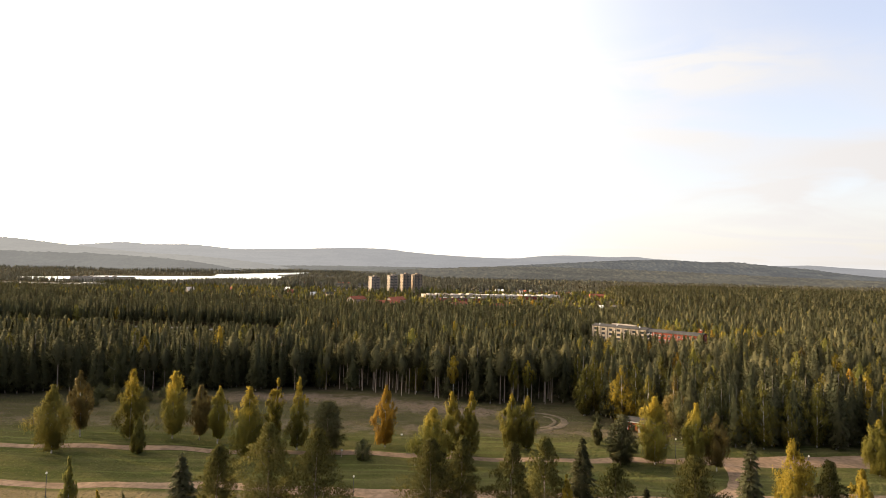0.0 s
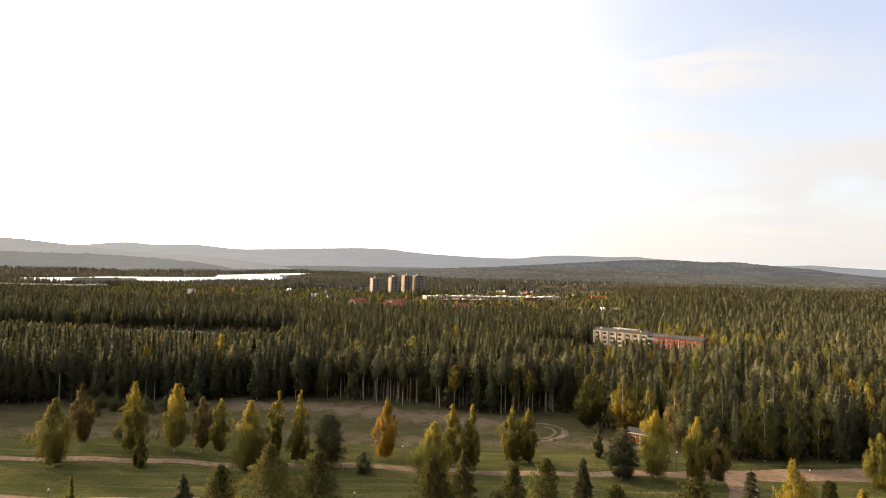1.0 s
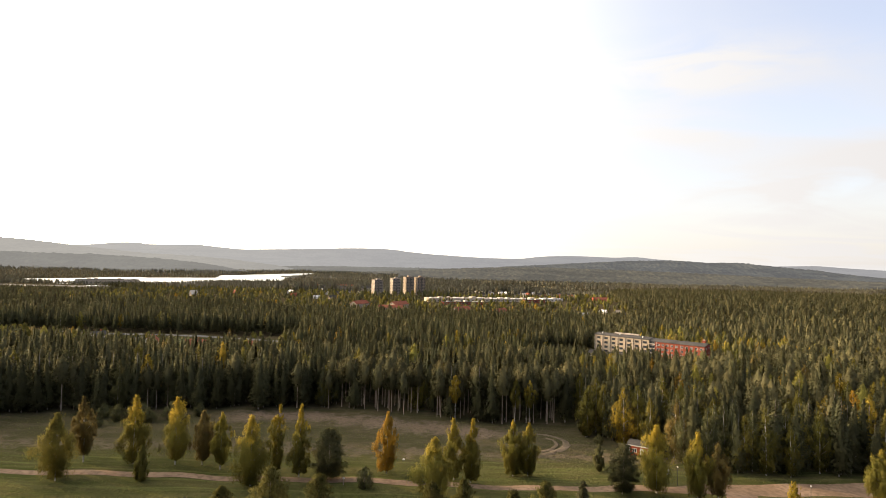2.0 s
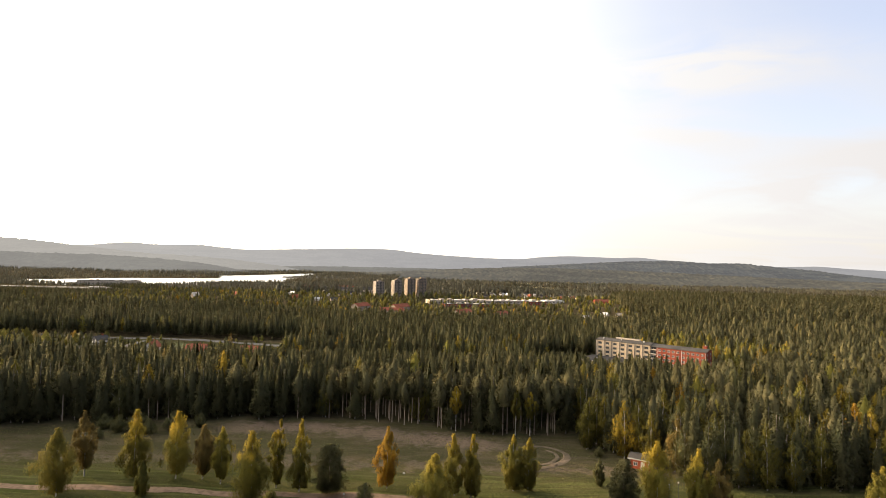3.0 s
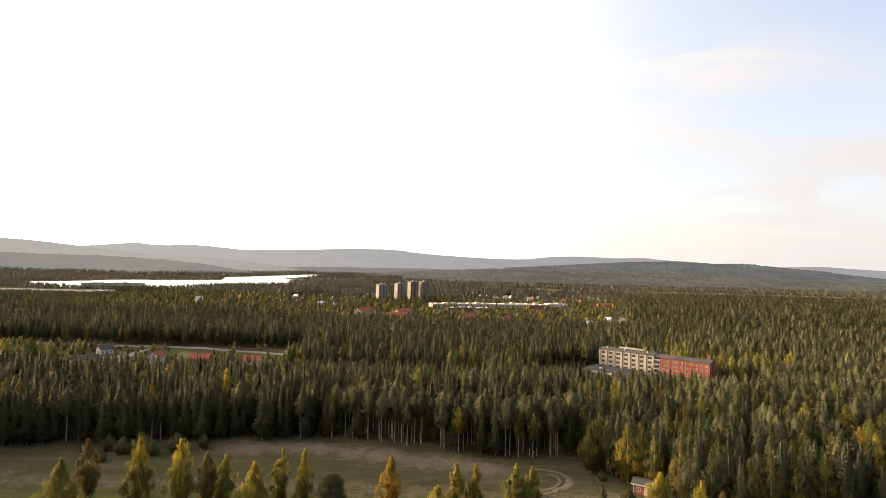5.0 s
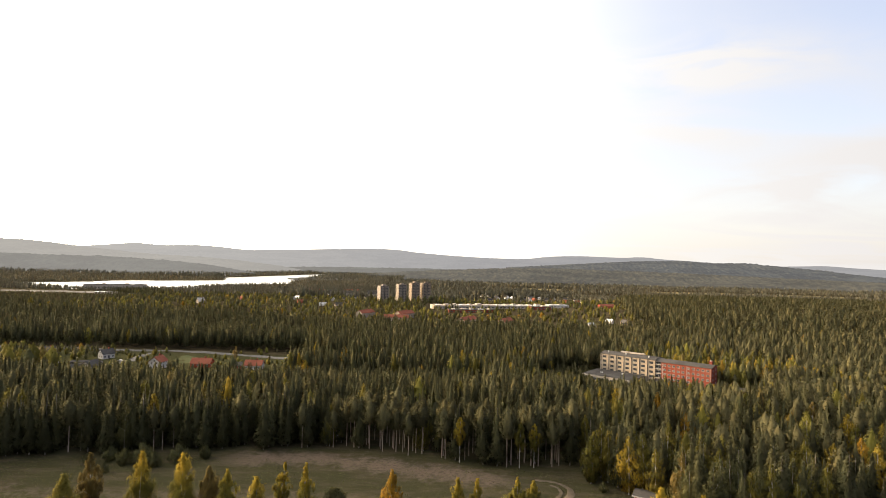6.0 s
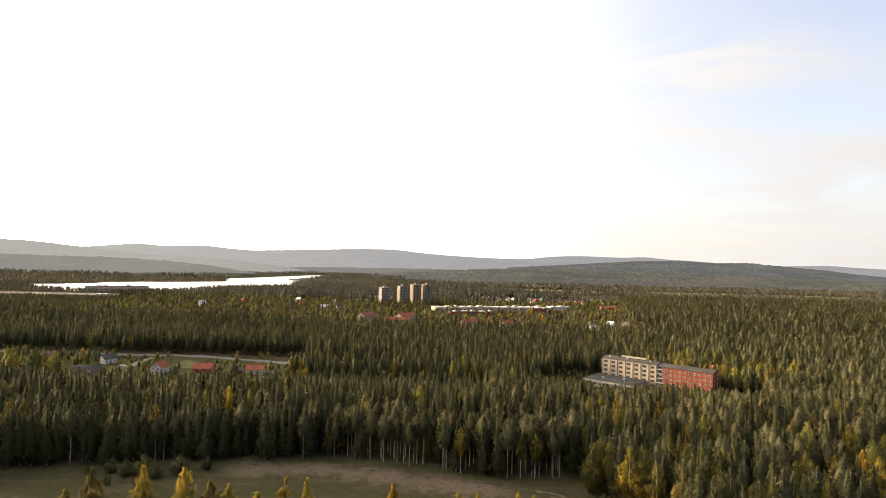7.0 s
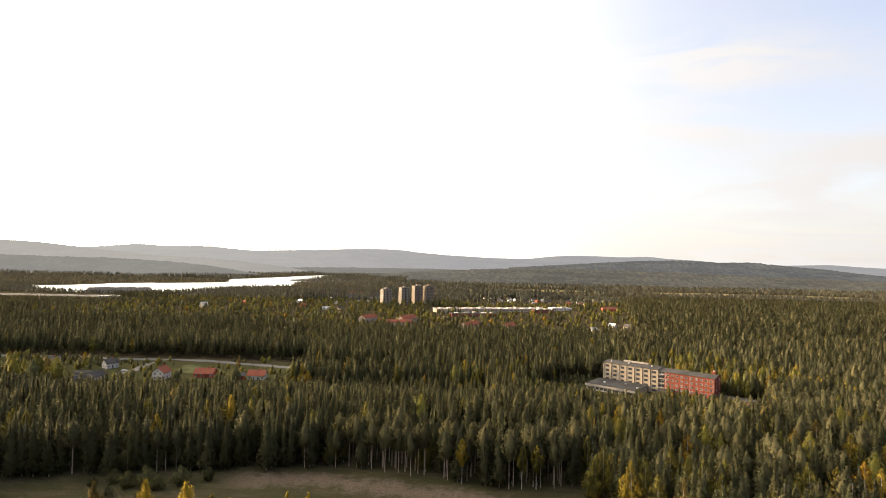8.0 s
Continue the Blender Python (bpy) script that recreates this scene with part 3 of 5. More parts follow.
xs = steps((-5000, -1400, 200), (-1400, -200, 25), (-200, 200, 3), (200, 1400, 25), (1400, 5001, 200))
ys = steps((-3000, 0, 200), (0, 60, 20), (60, 200, 2), (200, 1000, 12), (1000, 2000, 25), (2000, 3200, 50), (3200, 5001, 200))
ground = tagged(new("ground", mesh_of("ground", *sheet(xs, ys, ground_z), [GROUND], smooth=True)),
                "grassy meadow and forest floor with dry patches", "ground", kind="structure")
lake_v = np.array([(-2200, 950, -15.5), (-300, 950, -15.5), (-300, 3400, -15.5), (-2200, 3400, -15.5)], float)
tagged(new("water", mesh_of("water", lake_v, [(0, 1, 2), (0, 2, 3)], [WATER])), "bright calm lake reflecting the sky", "lake", kind="structure")

# distant hills, behind everything: crest as (place across, height above the meadow) at one depth


def hazed_hill_material(name, dark, sunward_haze, haze, amount):
    """Far wooded ridge; haze is painted in as glow, brighter towards the sun."""
    m = bpy.data.materials.new(name)
    m.use_nodes = True
    n = Nodes(m.node_tree)
    at = n.add("ShaderNodeNewGeometry").outputs["Position"]
    stands = n.add("ShaderNodeTexNoise", {"Vector": n.add("ShaderNodeMapping", {"Vector": at, "Scale": (0.004, 0.004, 0.03)}).outputs[0], "Scale": 1.0, "Detail": 5.0, "Roughness": 0.6}).outputs["Fac"]
    fine = n.add("ShaderNodeTexNoise", {"Vector": n.add("ShaderNodeMapping", {"Vector": at, "Scale": (0.045, 0.02, 0.10)}).outputs[0], "Scale": 1.0, "Detail": 4.0, "Roughness": 0.7}).outputs["Fac"]
    f = n.math("ADD", n.math("MULTIPLY", stands, 0.6), n.math("MULTIPLY", fine, 0.4))
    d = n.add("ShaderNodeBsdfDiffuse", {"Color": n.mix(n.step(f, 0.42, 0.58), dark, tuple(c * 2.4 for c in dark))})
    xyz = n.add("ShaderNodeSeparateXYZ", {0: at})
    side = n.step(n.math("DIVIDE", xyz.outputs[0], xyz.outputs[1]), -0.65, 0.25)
    e = n.add("ShaderNodeEmission", {"Color": n.mix(side, sunward_haze, haze), "Strength": 0.92})
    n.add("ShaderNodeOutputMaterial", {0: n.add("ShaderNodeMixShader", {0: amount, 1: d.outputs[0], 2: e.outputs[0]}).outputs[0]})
    return m


def hill(name, label, crest, depth, foot_z, width, mat, seed, rough=3.0, canopy=0.0, ranks=9):
    rng = np.random.default_rng(seed)
    cx, cz = np.array(crest, float).T
    x = np.linspace(cx[0], cx[-1], 420)
    z = np.interp(x, cx, cz)
    k = np.exp(-np.linspace(-2, 2, 15) ** 2)
    z = np.convolve(np.pad(z, 7, "edge"), k / k.sum(), "valid") + rng.normal(0, 1, 420) * rough * 0.35
    rows = []
    for f in np.linspace(0, 1, ranks):
        lift = smooth01(f) if f < 1 else 1.0
        wob = 6 * np.sin(x * 0.004 + f * 5 + seed) * np.sin(f * np.pi)
        rows.append(np.stack([x, depth - width * (1 - f) + 0 * x, foot_z + (z - foot_z) * lift + wob + rng.normal(0, 1, 420) * canopy * (f < 1)], 1))
    rows.append(np.stack([x, depth + 200 + 0 * x, 0 * x + foot_z], 1))
    v = np.concatenate(rows)
    n = len(x)
    i = (np.arange(len(rows) - 1)[:, None] * n + np.arange(n - 1)).reshape(-1)
    t = np.concatenate([np.stack([i, i + 1, i + n + 1], 1), np.stack([i, i + n + 1, i + n], 1)])
    tagged(new(name, mesh_of(name, v, t, [mat], smooth=True)), label, "hill", kind="structure")


# haze painted on each ridge: sun side, other side, share of glow
H_FAR = hazed_hill_material("far_ridge", (0.05, 0.05, 0.045), (0.185, 0.178, 0.170), (0.138, 0.136, 0.140), 0.80)
H_LEFT = hazed_hill_material("left_ridge", (0.038, 0.039, 0.031), (0.195, 0.184, 0.170), (0.112, 0.108, 0.104), 0.70)
H_RIGHT = hazed_hill_material("right_ridge", (0.032, 0.034, 0.029), (0.080, 0.079, 0.078), (0.060, 0.060, 0.063), 0.58)
H_MID = hazed_hill_material("valley_ridge", (0.036, 0.034, 0.025), (0.105, 0.100, 0.091), (0.052, 0.050, 0.046), 0.58)
hill("far_hills", "pale blue-grey wooded hills on the horizon, with painted haze",
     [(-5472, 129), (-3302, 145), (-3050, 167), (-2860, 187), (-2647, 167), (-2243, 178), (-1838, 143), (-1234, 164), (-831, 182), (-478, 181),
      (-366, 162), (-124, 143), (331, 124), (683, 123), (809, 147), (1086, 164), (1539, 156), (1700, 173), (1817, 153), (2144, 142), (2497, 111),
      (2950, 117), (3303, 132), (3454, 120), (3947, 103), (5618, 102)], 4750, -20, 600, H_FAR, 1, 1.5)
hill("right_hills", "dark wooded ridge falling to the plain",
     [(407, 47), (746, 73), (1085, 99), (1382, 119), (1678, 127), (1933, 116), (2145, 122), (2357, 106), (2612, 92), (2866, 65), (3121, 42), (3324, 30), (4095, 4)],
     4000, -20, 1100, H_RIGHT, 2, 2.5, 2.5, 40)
hill("left_hills", "wooded hillside beyond the lake, with painted haze",
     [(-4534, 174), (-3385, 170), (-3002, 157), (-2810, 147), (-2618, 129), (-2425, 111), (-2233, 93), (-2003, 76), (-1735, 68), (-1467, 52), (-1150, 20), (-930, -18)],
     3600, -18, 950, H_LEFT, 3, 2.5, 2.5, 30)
H_SHORE = hazed_hill_material("shore_ridge", (0.03, 0.033, 0.027), (0.128, 0.121, 0.112), (0.090, 0.087, 0.081), 0.66)
hill("shore_hills", "low wooded shore behind the lake, with painted haze",
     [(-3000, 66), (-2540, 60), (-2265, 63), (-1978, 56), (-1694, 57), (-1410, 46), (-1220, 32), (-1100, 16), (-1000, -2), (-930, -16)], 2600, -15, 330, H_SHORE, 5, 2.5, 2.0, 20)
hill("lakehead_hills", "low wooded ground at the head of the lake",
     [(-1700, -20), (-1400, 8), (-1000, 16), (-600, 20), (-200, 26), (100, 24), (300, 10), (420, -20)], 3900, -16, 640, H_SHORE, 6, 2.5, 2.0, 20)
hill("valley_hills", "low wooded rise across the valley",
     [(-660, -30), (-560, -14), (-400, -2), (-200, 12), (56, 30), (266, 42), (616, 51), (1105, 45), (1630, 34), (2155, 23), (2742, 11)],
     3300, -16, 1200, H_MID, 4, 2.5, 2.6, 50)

# ---------------------------------------------------------------- tracks on the meadow


def ribbon(name, label, line, widths, mat, category, lift=0.05, step=1.0, rag=0.30):
    """A track laid on the ground along a smooth line, with a cambered and slightly ragged edge."""
    p = np.array(line, float)
    s = np.concatenate([[0], np.cumsum(np.linalg.norm(np.diff(p, axis=0), axis=1))])
    u = np.arange(0, s[-1], step)
    k = np.exp(-np.linspace(-2, 2, 9) ** 2)
    sm = [np.convolve(np.pad(np.interp(u, s, p[:, i]), 4, "edge"), k / k.sum(), "valid") for i in (0, 1)]
    c = np.stack(sm, 1)
    d = np.gradient(c, axis=0)
    d /= np.linalg.norm(d, axis=1, keepdims=True)
    nrm = np.stack([-d[:, 1], d[:, 0]], 1)
    w = np.interp(u, s, widths) / 2
    rng = np.random.default_rng(len(name) * 7 + len(line))
    wob = np.convolve(rng.normal(0, 1, len(u) + 6), np.ones(7) / 7, "valid")
    rows = []
    for f, e in ((-1.0, -0.10), (-0.8, 0.6), (-0.4, 1.0), (0.0, 0.75), (0.4, 1.0), (0.8, 0.6), (1.0, -0.10)):
        q = c + nrm * (w * f + wob * rag * (abs(f) > 0.7))[:, None]
        rows.append(np.concatenate([q, (ground_z(q[:, 0], q[:, 1]) + lift * e + 0.03)[:, None]], 1))
    v = np.stack(rows, 1).reshape(-1, 3)
    i = (np.arange(len(u) - 1)[:, None] * 7 + np.arange(6)).reshape(-1)
    t = np.concatenate([np.stack([i, i + 7, i + 8], 1), np.stack([i, i + 8, i + 1], 1)])
    return tagged(new(name, mesh_of(name, v, t, [mat], smooth=True)), label, category, kind="structure")


ribbon("road_upper", "reddish gravel track across the meadow",
       [(-190, 118.5), (-97, 119.0), (-20, 119.0), (10, 118.2), (35, 118.5), (53, 119.5), (64, 120.5), (85, 121.5), (140, 122)], [2.6, 2.6, 2.7, 2.6, 2.6, 3.4, 6.0, 7.0, 7.0], GRAVEL, "road")
ribbon("road_lower", "pale gravel road along the meadow", [(-190, 99.5), (-80, 99.4), (-50, 99.8), (-13, 99.6), (30, 98.8), (58, 99), (110, 103)], [2.5, 2.5, 2.7, 4.0, 3.8, 5.0, 7], GRAVEL, "road")
ribbon("road_link", "short gravel link between the tracks", [(66, 119), (63, 111), (58, 103), (52, 99)], [7, 5, 5, 6], GRAVEL, "road", 0.07)
ribbon("path", "sandy path winding up to the forest", [(20, 135.5), (24, 137), (29, 140.5), (33.5, 146), (34.5, 151), (32, 155), (25, 156.5)], [0.6, 1.3, 1.8, 2.2, 1.5, 1.1, 0.4], SAND, "path", 0.06, 1.0, 1.1)
ribbon("path_fork", "second worn wheel track of the sandy path", [(21, 139), (26, 140.6), (30, 143.6), (32.5, 147.5), (32.2, 151), (29, 153.5)], [0.5, 1.0, 1.3, 1.2, 0.9, 0.4], SAND, "path", 0.05, 1.0, 0.9)

# ---------------------------------------------------------------- trees that stand alone on the meadow


def tree(name, label, parts, leaf, bark, m, group="", category="tree"):
    root = tagged(new(name), label, category, group)
    root.matrix_basis = m
    part("trunk", parts[0], bark, root, smooth=True)
    if isinstance(parts[1], list):
        for limb in parts[1]:
            part("branch", limb, bark, root, smooth=True)
    else:
        tagged(part("branches", parts[1], bark, root, smooth=True), kind="stuff")
    v, t = parts[2]
    m = parts[3] if len(parts) > 3 else tuft_normals(v, t, 3, 0.4)
    part("crown", mesh_of("crown", v, facing(v, t, m), [leaf], normals=m), leaf, root)
    return root


def stand(x, y, turn=0.0, s=1.0, sz=None):
    return pose(x, y, float(ground_z(x, y)) - 0.12, 0, 0, turn) @ Matrix.Diagonal((s, s, sz or s, 1))


# (x, y, height, width, leaves, top_heavy, base, words)
BIRCHES = [
    (-82.3, 114.7, 14.6, 7.6, BIRCH, 0.40, 0.10, "broad weeping birch with olive-green leaves by the track"),
    (-83.1, 124.7, 15.4, 5.2, BROWN, 0.34, 0.16, "slender birch with thin brownish leaves"),
    (-71.6, 124.8, 16.0, 6.4, NEAR_BIRCH, 0.32, 0.07, "tall pointed birch turning yellow at the tip"),
    (-64.6, 116.0, 7.9, 3.3, BIRCH, 0.30, 0.08, "small young birch beside the track"),
    (-61.7, 124.8, 16.0, 6.6, NEAR_BIRCH, 0.30, 0.12, "tall birch with sunlit yellow-green leaves"),
    (-56.0, 126.1, 12.8, 5.6, BROWN, 0.40, 0.14, "rounded birch with rusty brown leaves"),
    (-50.9, 124.1, 13.3, 5.0, NEAR_BIRCH, 0.36, 0.14, "birch with yellow-green leaves in the row"),
    (-40.7, 115.4, 15.2, 8.2, NEAR_BIRCH, 0.42, 0.08, "large full birch with yellowing leaves"),
    (-37.5, 122.5, 16.0, 4.2, NEAR_BIRCH, 0.34, 0.10, "narrow birch standing behind the large one"),
    (-31.8, 121.0, 16.5, 4.8, NEAR_BIRCH, 0.34, 0.08, "narrow pointed birch beside a dark pine"),
    (-12.3, 123.6, 14.3, 5.2, ORANGE, 0.36, 0.09, "egg-shaped birch with golden orange leaves"),
    (-1.1, 112.1, 12.7, 7.6, NEAR_BIRCH, 0.50, 0.08, "full birch with bright yellow crown top"),
    (3.2, 121.1, 14.0, 5.4, NEAR_BIRCH, 0.40, 0.08, "leafy green birch in a close pair"),
    (6.9, 120.3, 14.6, 4.8, NEAR_BIRCH, 0.36, 0.08, "slim birch with an orange tip"),
    (16.9, 124.8, 13.2, 5.4, NEAR_BIRCH, 0.42, 0.07, "green birch of a twin pair"),
    (20.4, 125.0, 12.8, 5.0, NEAR_BIRCH, 0.42, 0.07, "slightly lower birch of a twin pair"),
    (47.0, 116.8, 14.6, 7.8, NEAR_BIRCH, 0.42, 0.09, "round-headed birch beside the red cabin"),
    (55.1, 115.1, 14.3, 5.6, NEAR_BIRCH, 0.32, 0.08, "tall pointed birch with yellow-green leaves"),
    (59.3, 114.7, 12.6, 5.0, BROWN, 0.34, 0.14, "birch with thinning brown leaves"),
    (37.9, 128.3, 6.6, 2.6, DULL, 0.34, 0.06, "young slim birch in the rough grass"),
    (93.5, 114.0, 12.0, 6.2, NEAR_BIRCH, 0.40, 0.06, "dense birch beside the gravel yard"),
    (51.4, 78.0, 18.3, 7.2, NEAR_BIRCH, 0.42, 0.10, "tall birch with lit yellow-green crown"),
    (63.3, 80.0, 14.0, 4.6, YELLOW, 0.40, 0.10, "bright golden birch by the lower road"),
    (17.9, 74.0, 14.2, 3.6, YELLOW, 0.40, 0.10, "small yellow birch among dark pines"),
    (-51.8, 76.0, 14.2, 3.6, FRESH, 0.30, 0.10, "airy light-green young birch"),
    (-47.2, 76.0, 9.8, 2.2, YELLOW, 0.40, 0.10, "thin yellow birch sapling by the road"),
    (-44.2, 76.0, 9.2, 2.0, DULL, 0.40, 0.10, "thin green birch sapling by the road"),
]
for i, (x, y, h, w, leaf, heavy, base, words) in enumerate(BIRCHES):
    tree("birch", words, plumed(100 + i, h, w * 1.16, base * 1.15, heavy * 0.9, int(34 + 10 * w), int(3000 + 1900 * w), 0.165), leaf, BARK_BIRCH, stand(x, y), "trees on the meadow")

# (x, y, height, width, kind)
PINES = [
    (-24.8, 119.7, 11.3, 8.0, "dark", "broad dark pine between the birches"),
    (39.4, 116.2, 11.0, 6.2, "dark", "dark green pine beside the track"),
    (-32.4, 79.0, 15.5, 5.8, "pine", "young pine with upswept branches"),
    (-23.1, 74.0, 20.1, 7.6, "pine", "tall pine with a loose crown near the road"),
    (-16.4, 72.0, 19.8, 8.0, "pine", "wide pine with layered branches"),
    (-0.9, 74.0, 18.3, 7.6, "pine", "full pine in front of the yellow birch"),
    (3.3, 76.0, 18.6, 5.4, "pine", "slender pine with a visible stem"),
    (9.5, 70.0, 19.9, 6.4, "pine", "dense pointed pine in the near row"),
    (15.1, 76.0, 18.9, 6.4, "pine", "pine with a rounded top"),
    (23.8, 72.0, 16.6, 6.0, "pine", "low dark pine in the near row"),
    (34.5, 72.0, 18.0, 7.4, "pine", "wide young pine below the birches"),
    (55.5, 76.0, 16.3, 5.0, "pine", "greyish pine by the lower road"),
    (-35.0, 74.0, 15.9, 5.4, "spruce", "pointed spruce by the lower road"),
    (20.8, 78.0, 18.0, 5.8, "spruce", "dark pointed spruce among pines"),
    (32.2, 56.0, 25.1, 4.6, "spruce", "tall narrow dark spruce"),
    (29.4, 76.0, 11.8, 2.4, "spruce", "small spruce sapling in the near row"),
]
for i, (x, y, h, w, kind, words) in enumerate(PINES):
    if kind == "spruce":
        t = conifer(200 + i, h, w * 1.6, 0.04, int(h * 2.6), 9, 44, 0.27, 0.35, 0.85, 0.22, True)
        tree("spruce", words, t, SPRUCE, BARK_GREY, stand(x, y), "trees on the meadow")
    else:
        t = plumed(200 + i, h, w * (1.3 if kind == "dark" else 2.0), 0.06, 0.36 if kind == "dark" else 0.56, int(130 + 18 * w), int(8000 + 2300 * w), 0.15, True)
        tree("pine", words, t, NEAR_PINE if kind == "pine" else SPRUCE, BARK_PINE, stand(x, y), "trees on the meadow")

bush = tree("bush", "round dark green bush at the track side", plumed(301, 4.6, 4.8, 0.03, 0.5, 60, 6000, 0.11), DULL, BARK_GREY, stand(-16.1, 115.2), "bushes on the meadow", "bush")
for x, y, s in ((-95.0, 157.0, 1.2), (-90.5, 158.5, 1.5), (-86.0, 156.5, 1.1), (-81.0, 161.0, 1.35), (-101.0, 160.0, 1.1), (-106, 157, 0.8), (44.0, 150.0, 0.7), (-74, 164, 1.0), (-97, 151, 0.7), (-87, 150, 0.8)):
    b = copy_thing(bush, pose(x, y, float(ground_z(x, y)) - 0.1, 0, 0, x * 37) @ Matrix.Diagonal((s, s, s * 0.9, 1)))
    tagged(b, "low dark bush below the forest edge")

# ---------------------------------------------------------------- forest
# left of the view the edge is drawn in so unseen trees shade the meadow
EDGE = np.array([(-600, 128), (-200, 130), (-150, 134), (-138, 158), (-130.8, 161), (-108.6, 165), (-92.3, 168), (-67.8, 171), (-40.7, 177.5), (-29.3, 176.5), (-14, 171.5), (12.5, 165.5), (38, 163),
                 (42, 153), (54.5, 146), (60, 133), (69, 129.5), (83, 128.5), (106, 128.5), (200, 126), (500, 120)], float)


def edge_y(x):
    return np.interp(x, EDGE[:, 0], EDGE[:, 1])


B0 = np.array([102.9, 365.2])
BD = np.array([0.779, -0.627])
BN = np.array([-0.627, -0.779])


FIELDS = [(520, 1420, 230, 60), (980, 1750, 380, 90), (1350, 1500, 260, 70), (250, 1750, 180, 70)]
STRAW = surface("stubble_field", two_scale((0.16, 0.135, 0.070), (0.21, 0.165, 0.090), (0.12, 0.11, 0.055), 0.01, 0.2), 0.95, 0.0)
for fx, fy, rx, ry in FIELDS:
    ang = np.arange(40) * 2 * np.pi / 40
    rim = np.stack([fx + rx * np.cos(ang) * (1 + 0.12 * np.sin(3 * ang)), fy + ry * np.sin(ang)], 1)
    ring = np.concatenate([np.column_stack([(rim - (fx, fy)) * k + (fx, fy), ground_z(*(((rim - (fx, fy)) * k + (fx, fy)).T)) + 0.5]) for k in (0.02, 0.35, 0.7, 1.0)])
    idx = np.array([(k * 40 + q, k * 40 + (q + 1) % 40, (k + 1) * 40 + (q + 1) % 40, (k + 1) * 40 + q) for k in range(3) for q in range(40)])
    tagged(new("field", mesh_of("field", ring, np.concatenate([idx[:, (0, 2, 1)], idx[:, (0, 3, 2)]]), [STRAW], smooth=True)), "pale stubble field on the plain", "field", kind="structure")


def wooded(x, y):
    """Where trees may stand."""
    ok = y > edge_y(x)
    s, d = (x - B0[0]) * BD[0] + (y - B0[1]) * BD[1], (x - B0[0]) * BN[0] + (y - B0[1]) * BN[1]
    ok &= ~((s > -6) & (s < 76) & (d > -17) & (d < 7)) & ~((s >= 76) & (s < 95) & (d > -14) & (d < 12))
    ok &= ~((s > -5) & (s < 44) & (d > -2) & (d < 42))
    # house clearing, road behind it, and the town
    ok &= ~((y > 314) & (y < 420) & (x < -100 - (y - 330) * 0.12) & (x > -420))
    valley = np.interp(x, [-420, -288, -212, -158, -108, -40], [404, 411, 412, 401, 392, 381])
    ok &= ~((y < valley + 7) & (y > valley - 26) & (x < -40))
    ok &= ~((y > 635) & (y < 1075) & (x > -560) & (x < 330 - 0.25 * (1075 - y)))
    ok &= ~((y > 1070) & (y < 1290) & (x > 30) & (x < 310) & (np.sin(x * 1.7) * np.sin(y * 2.3) < 0.75))
    for fx, fy, rx, ry in FIELDS:
        ok &= ((x - fx) / (rx + 8)) ** 2 + ((y - fy) / (ry + 25)) ** 2 > 1
    ok &= ~((x < -650) & (y > 960) & (y < 1085))
    return ok & (lake(x, y) < 0.5)


def scatter(rng, x0, x1, y0, y1, gap):
    gx, gy = np.meshgrid(np.arange(x0, x1, gap), np.arange(y0, y1, gap))
    p = np.stack([gx.ravel(), gy.ravel()], 1) + rng.uniform(-0.48, 0.48, (gx.size, 2)) * gap
    return p[np.abs(p[:, 0]) < p[:, 1] * 0.92 + 25]


def growth(p):
    """How tall the trees grow: lower on the slope to the houses and in front of the long building."""
    s, d = (p[:, 0] - B0[0]) * BD[0] + (p[:, 1] - B0[1]) * BD[1], (p[:, 0] - B0[0]) * BN[0] + (p[:, 1] - B0[1]) * BN[1]
    g = 1 - (0.32 + 0.13 * smooth01((-70 - p[:, 0]) / 40)) * smooth01((p[:, 1] - 245) / 60) * (p[:, 1] < 330) * (p[:, 0] < 20)
    g = np.where((s > -25) & (s < 100) & (d > 0) & (d < 85), g * np.interp(d, [0, 25, 44, 60, 85], [0.42, 0.45, 0.42, 0.62, 1.0]), g)
    g = np.where((s > 45) & (s < 100) & (d > 3) & (d < 60), g * 1.22, g)
    g = np.where((p[:, 0] < -420) & (p[:, 1] > 740) & (p[:, 1] < 1000), g * 0.55, g)
    town = (np.abs(p[:, 0] - 20) < 230) & (p[:, 1] > 520) & (p[:, 1] < 660)
    return np.where(town, g * (1 - 0.30 * smooth01((p[:, 1] - 520) / 70)), g)


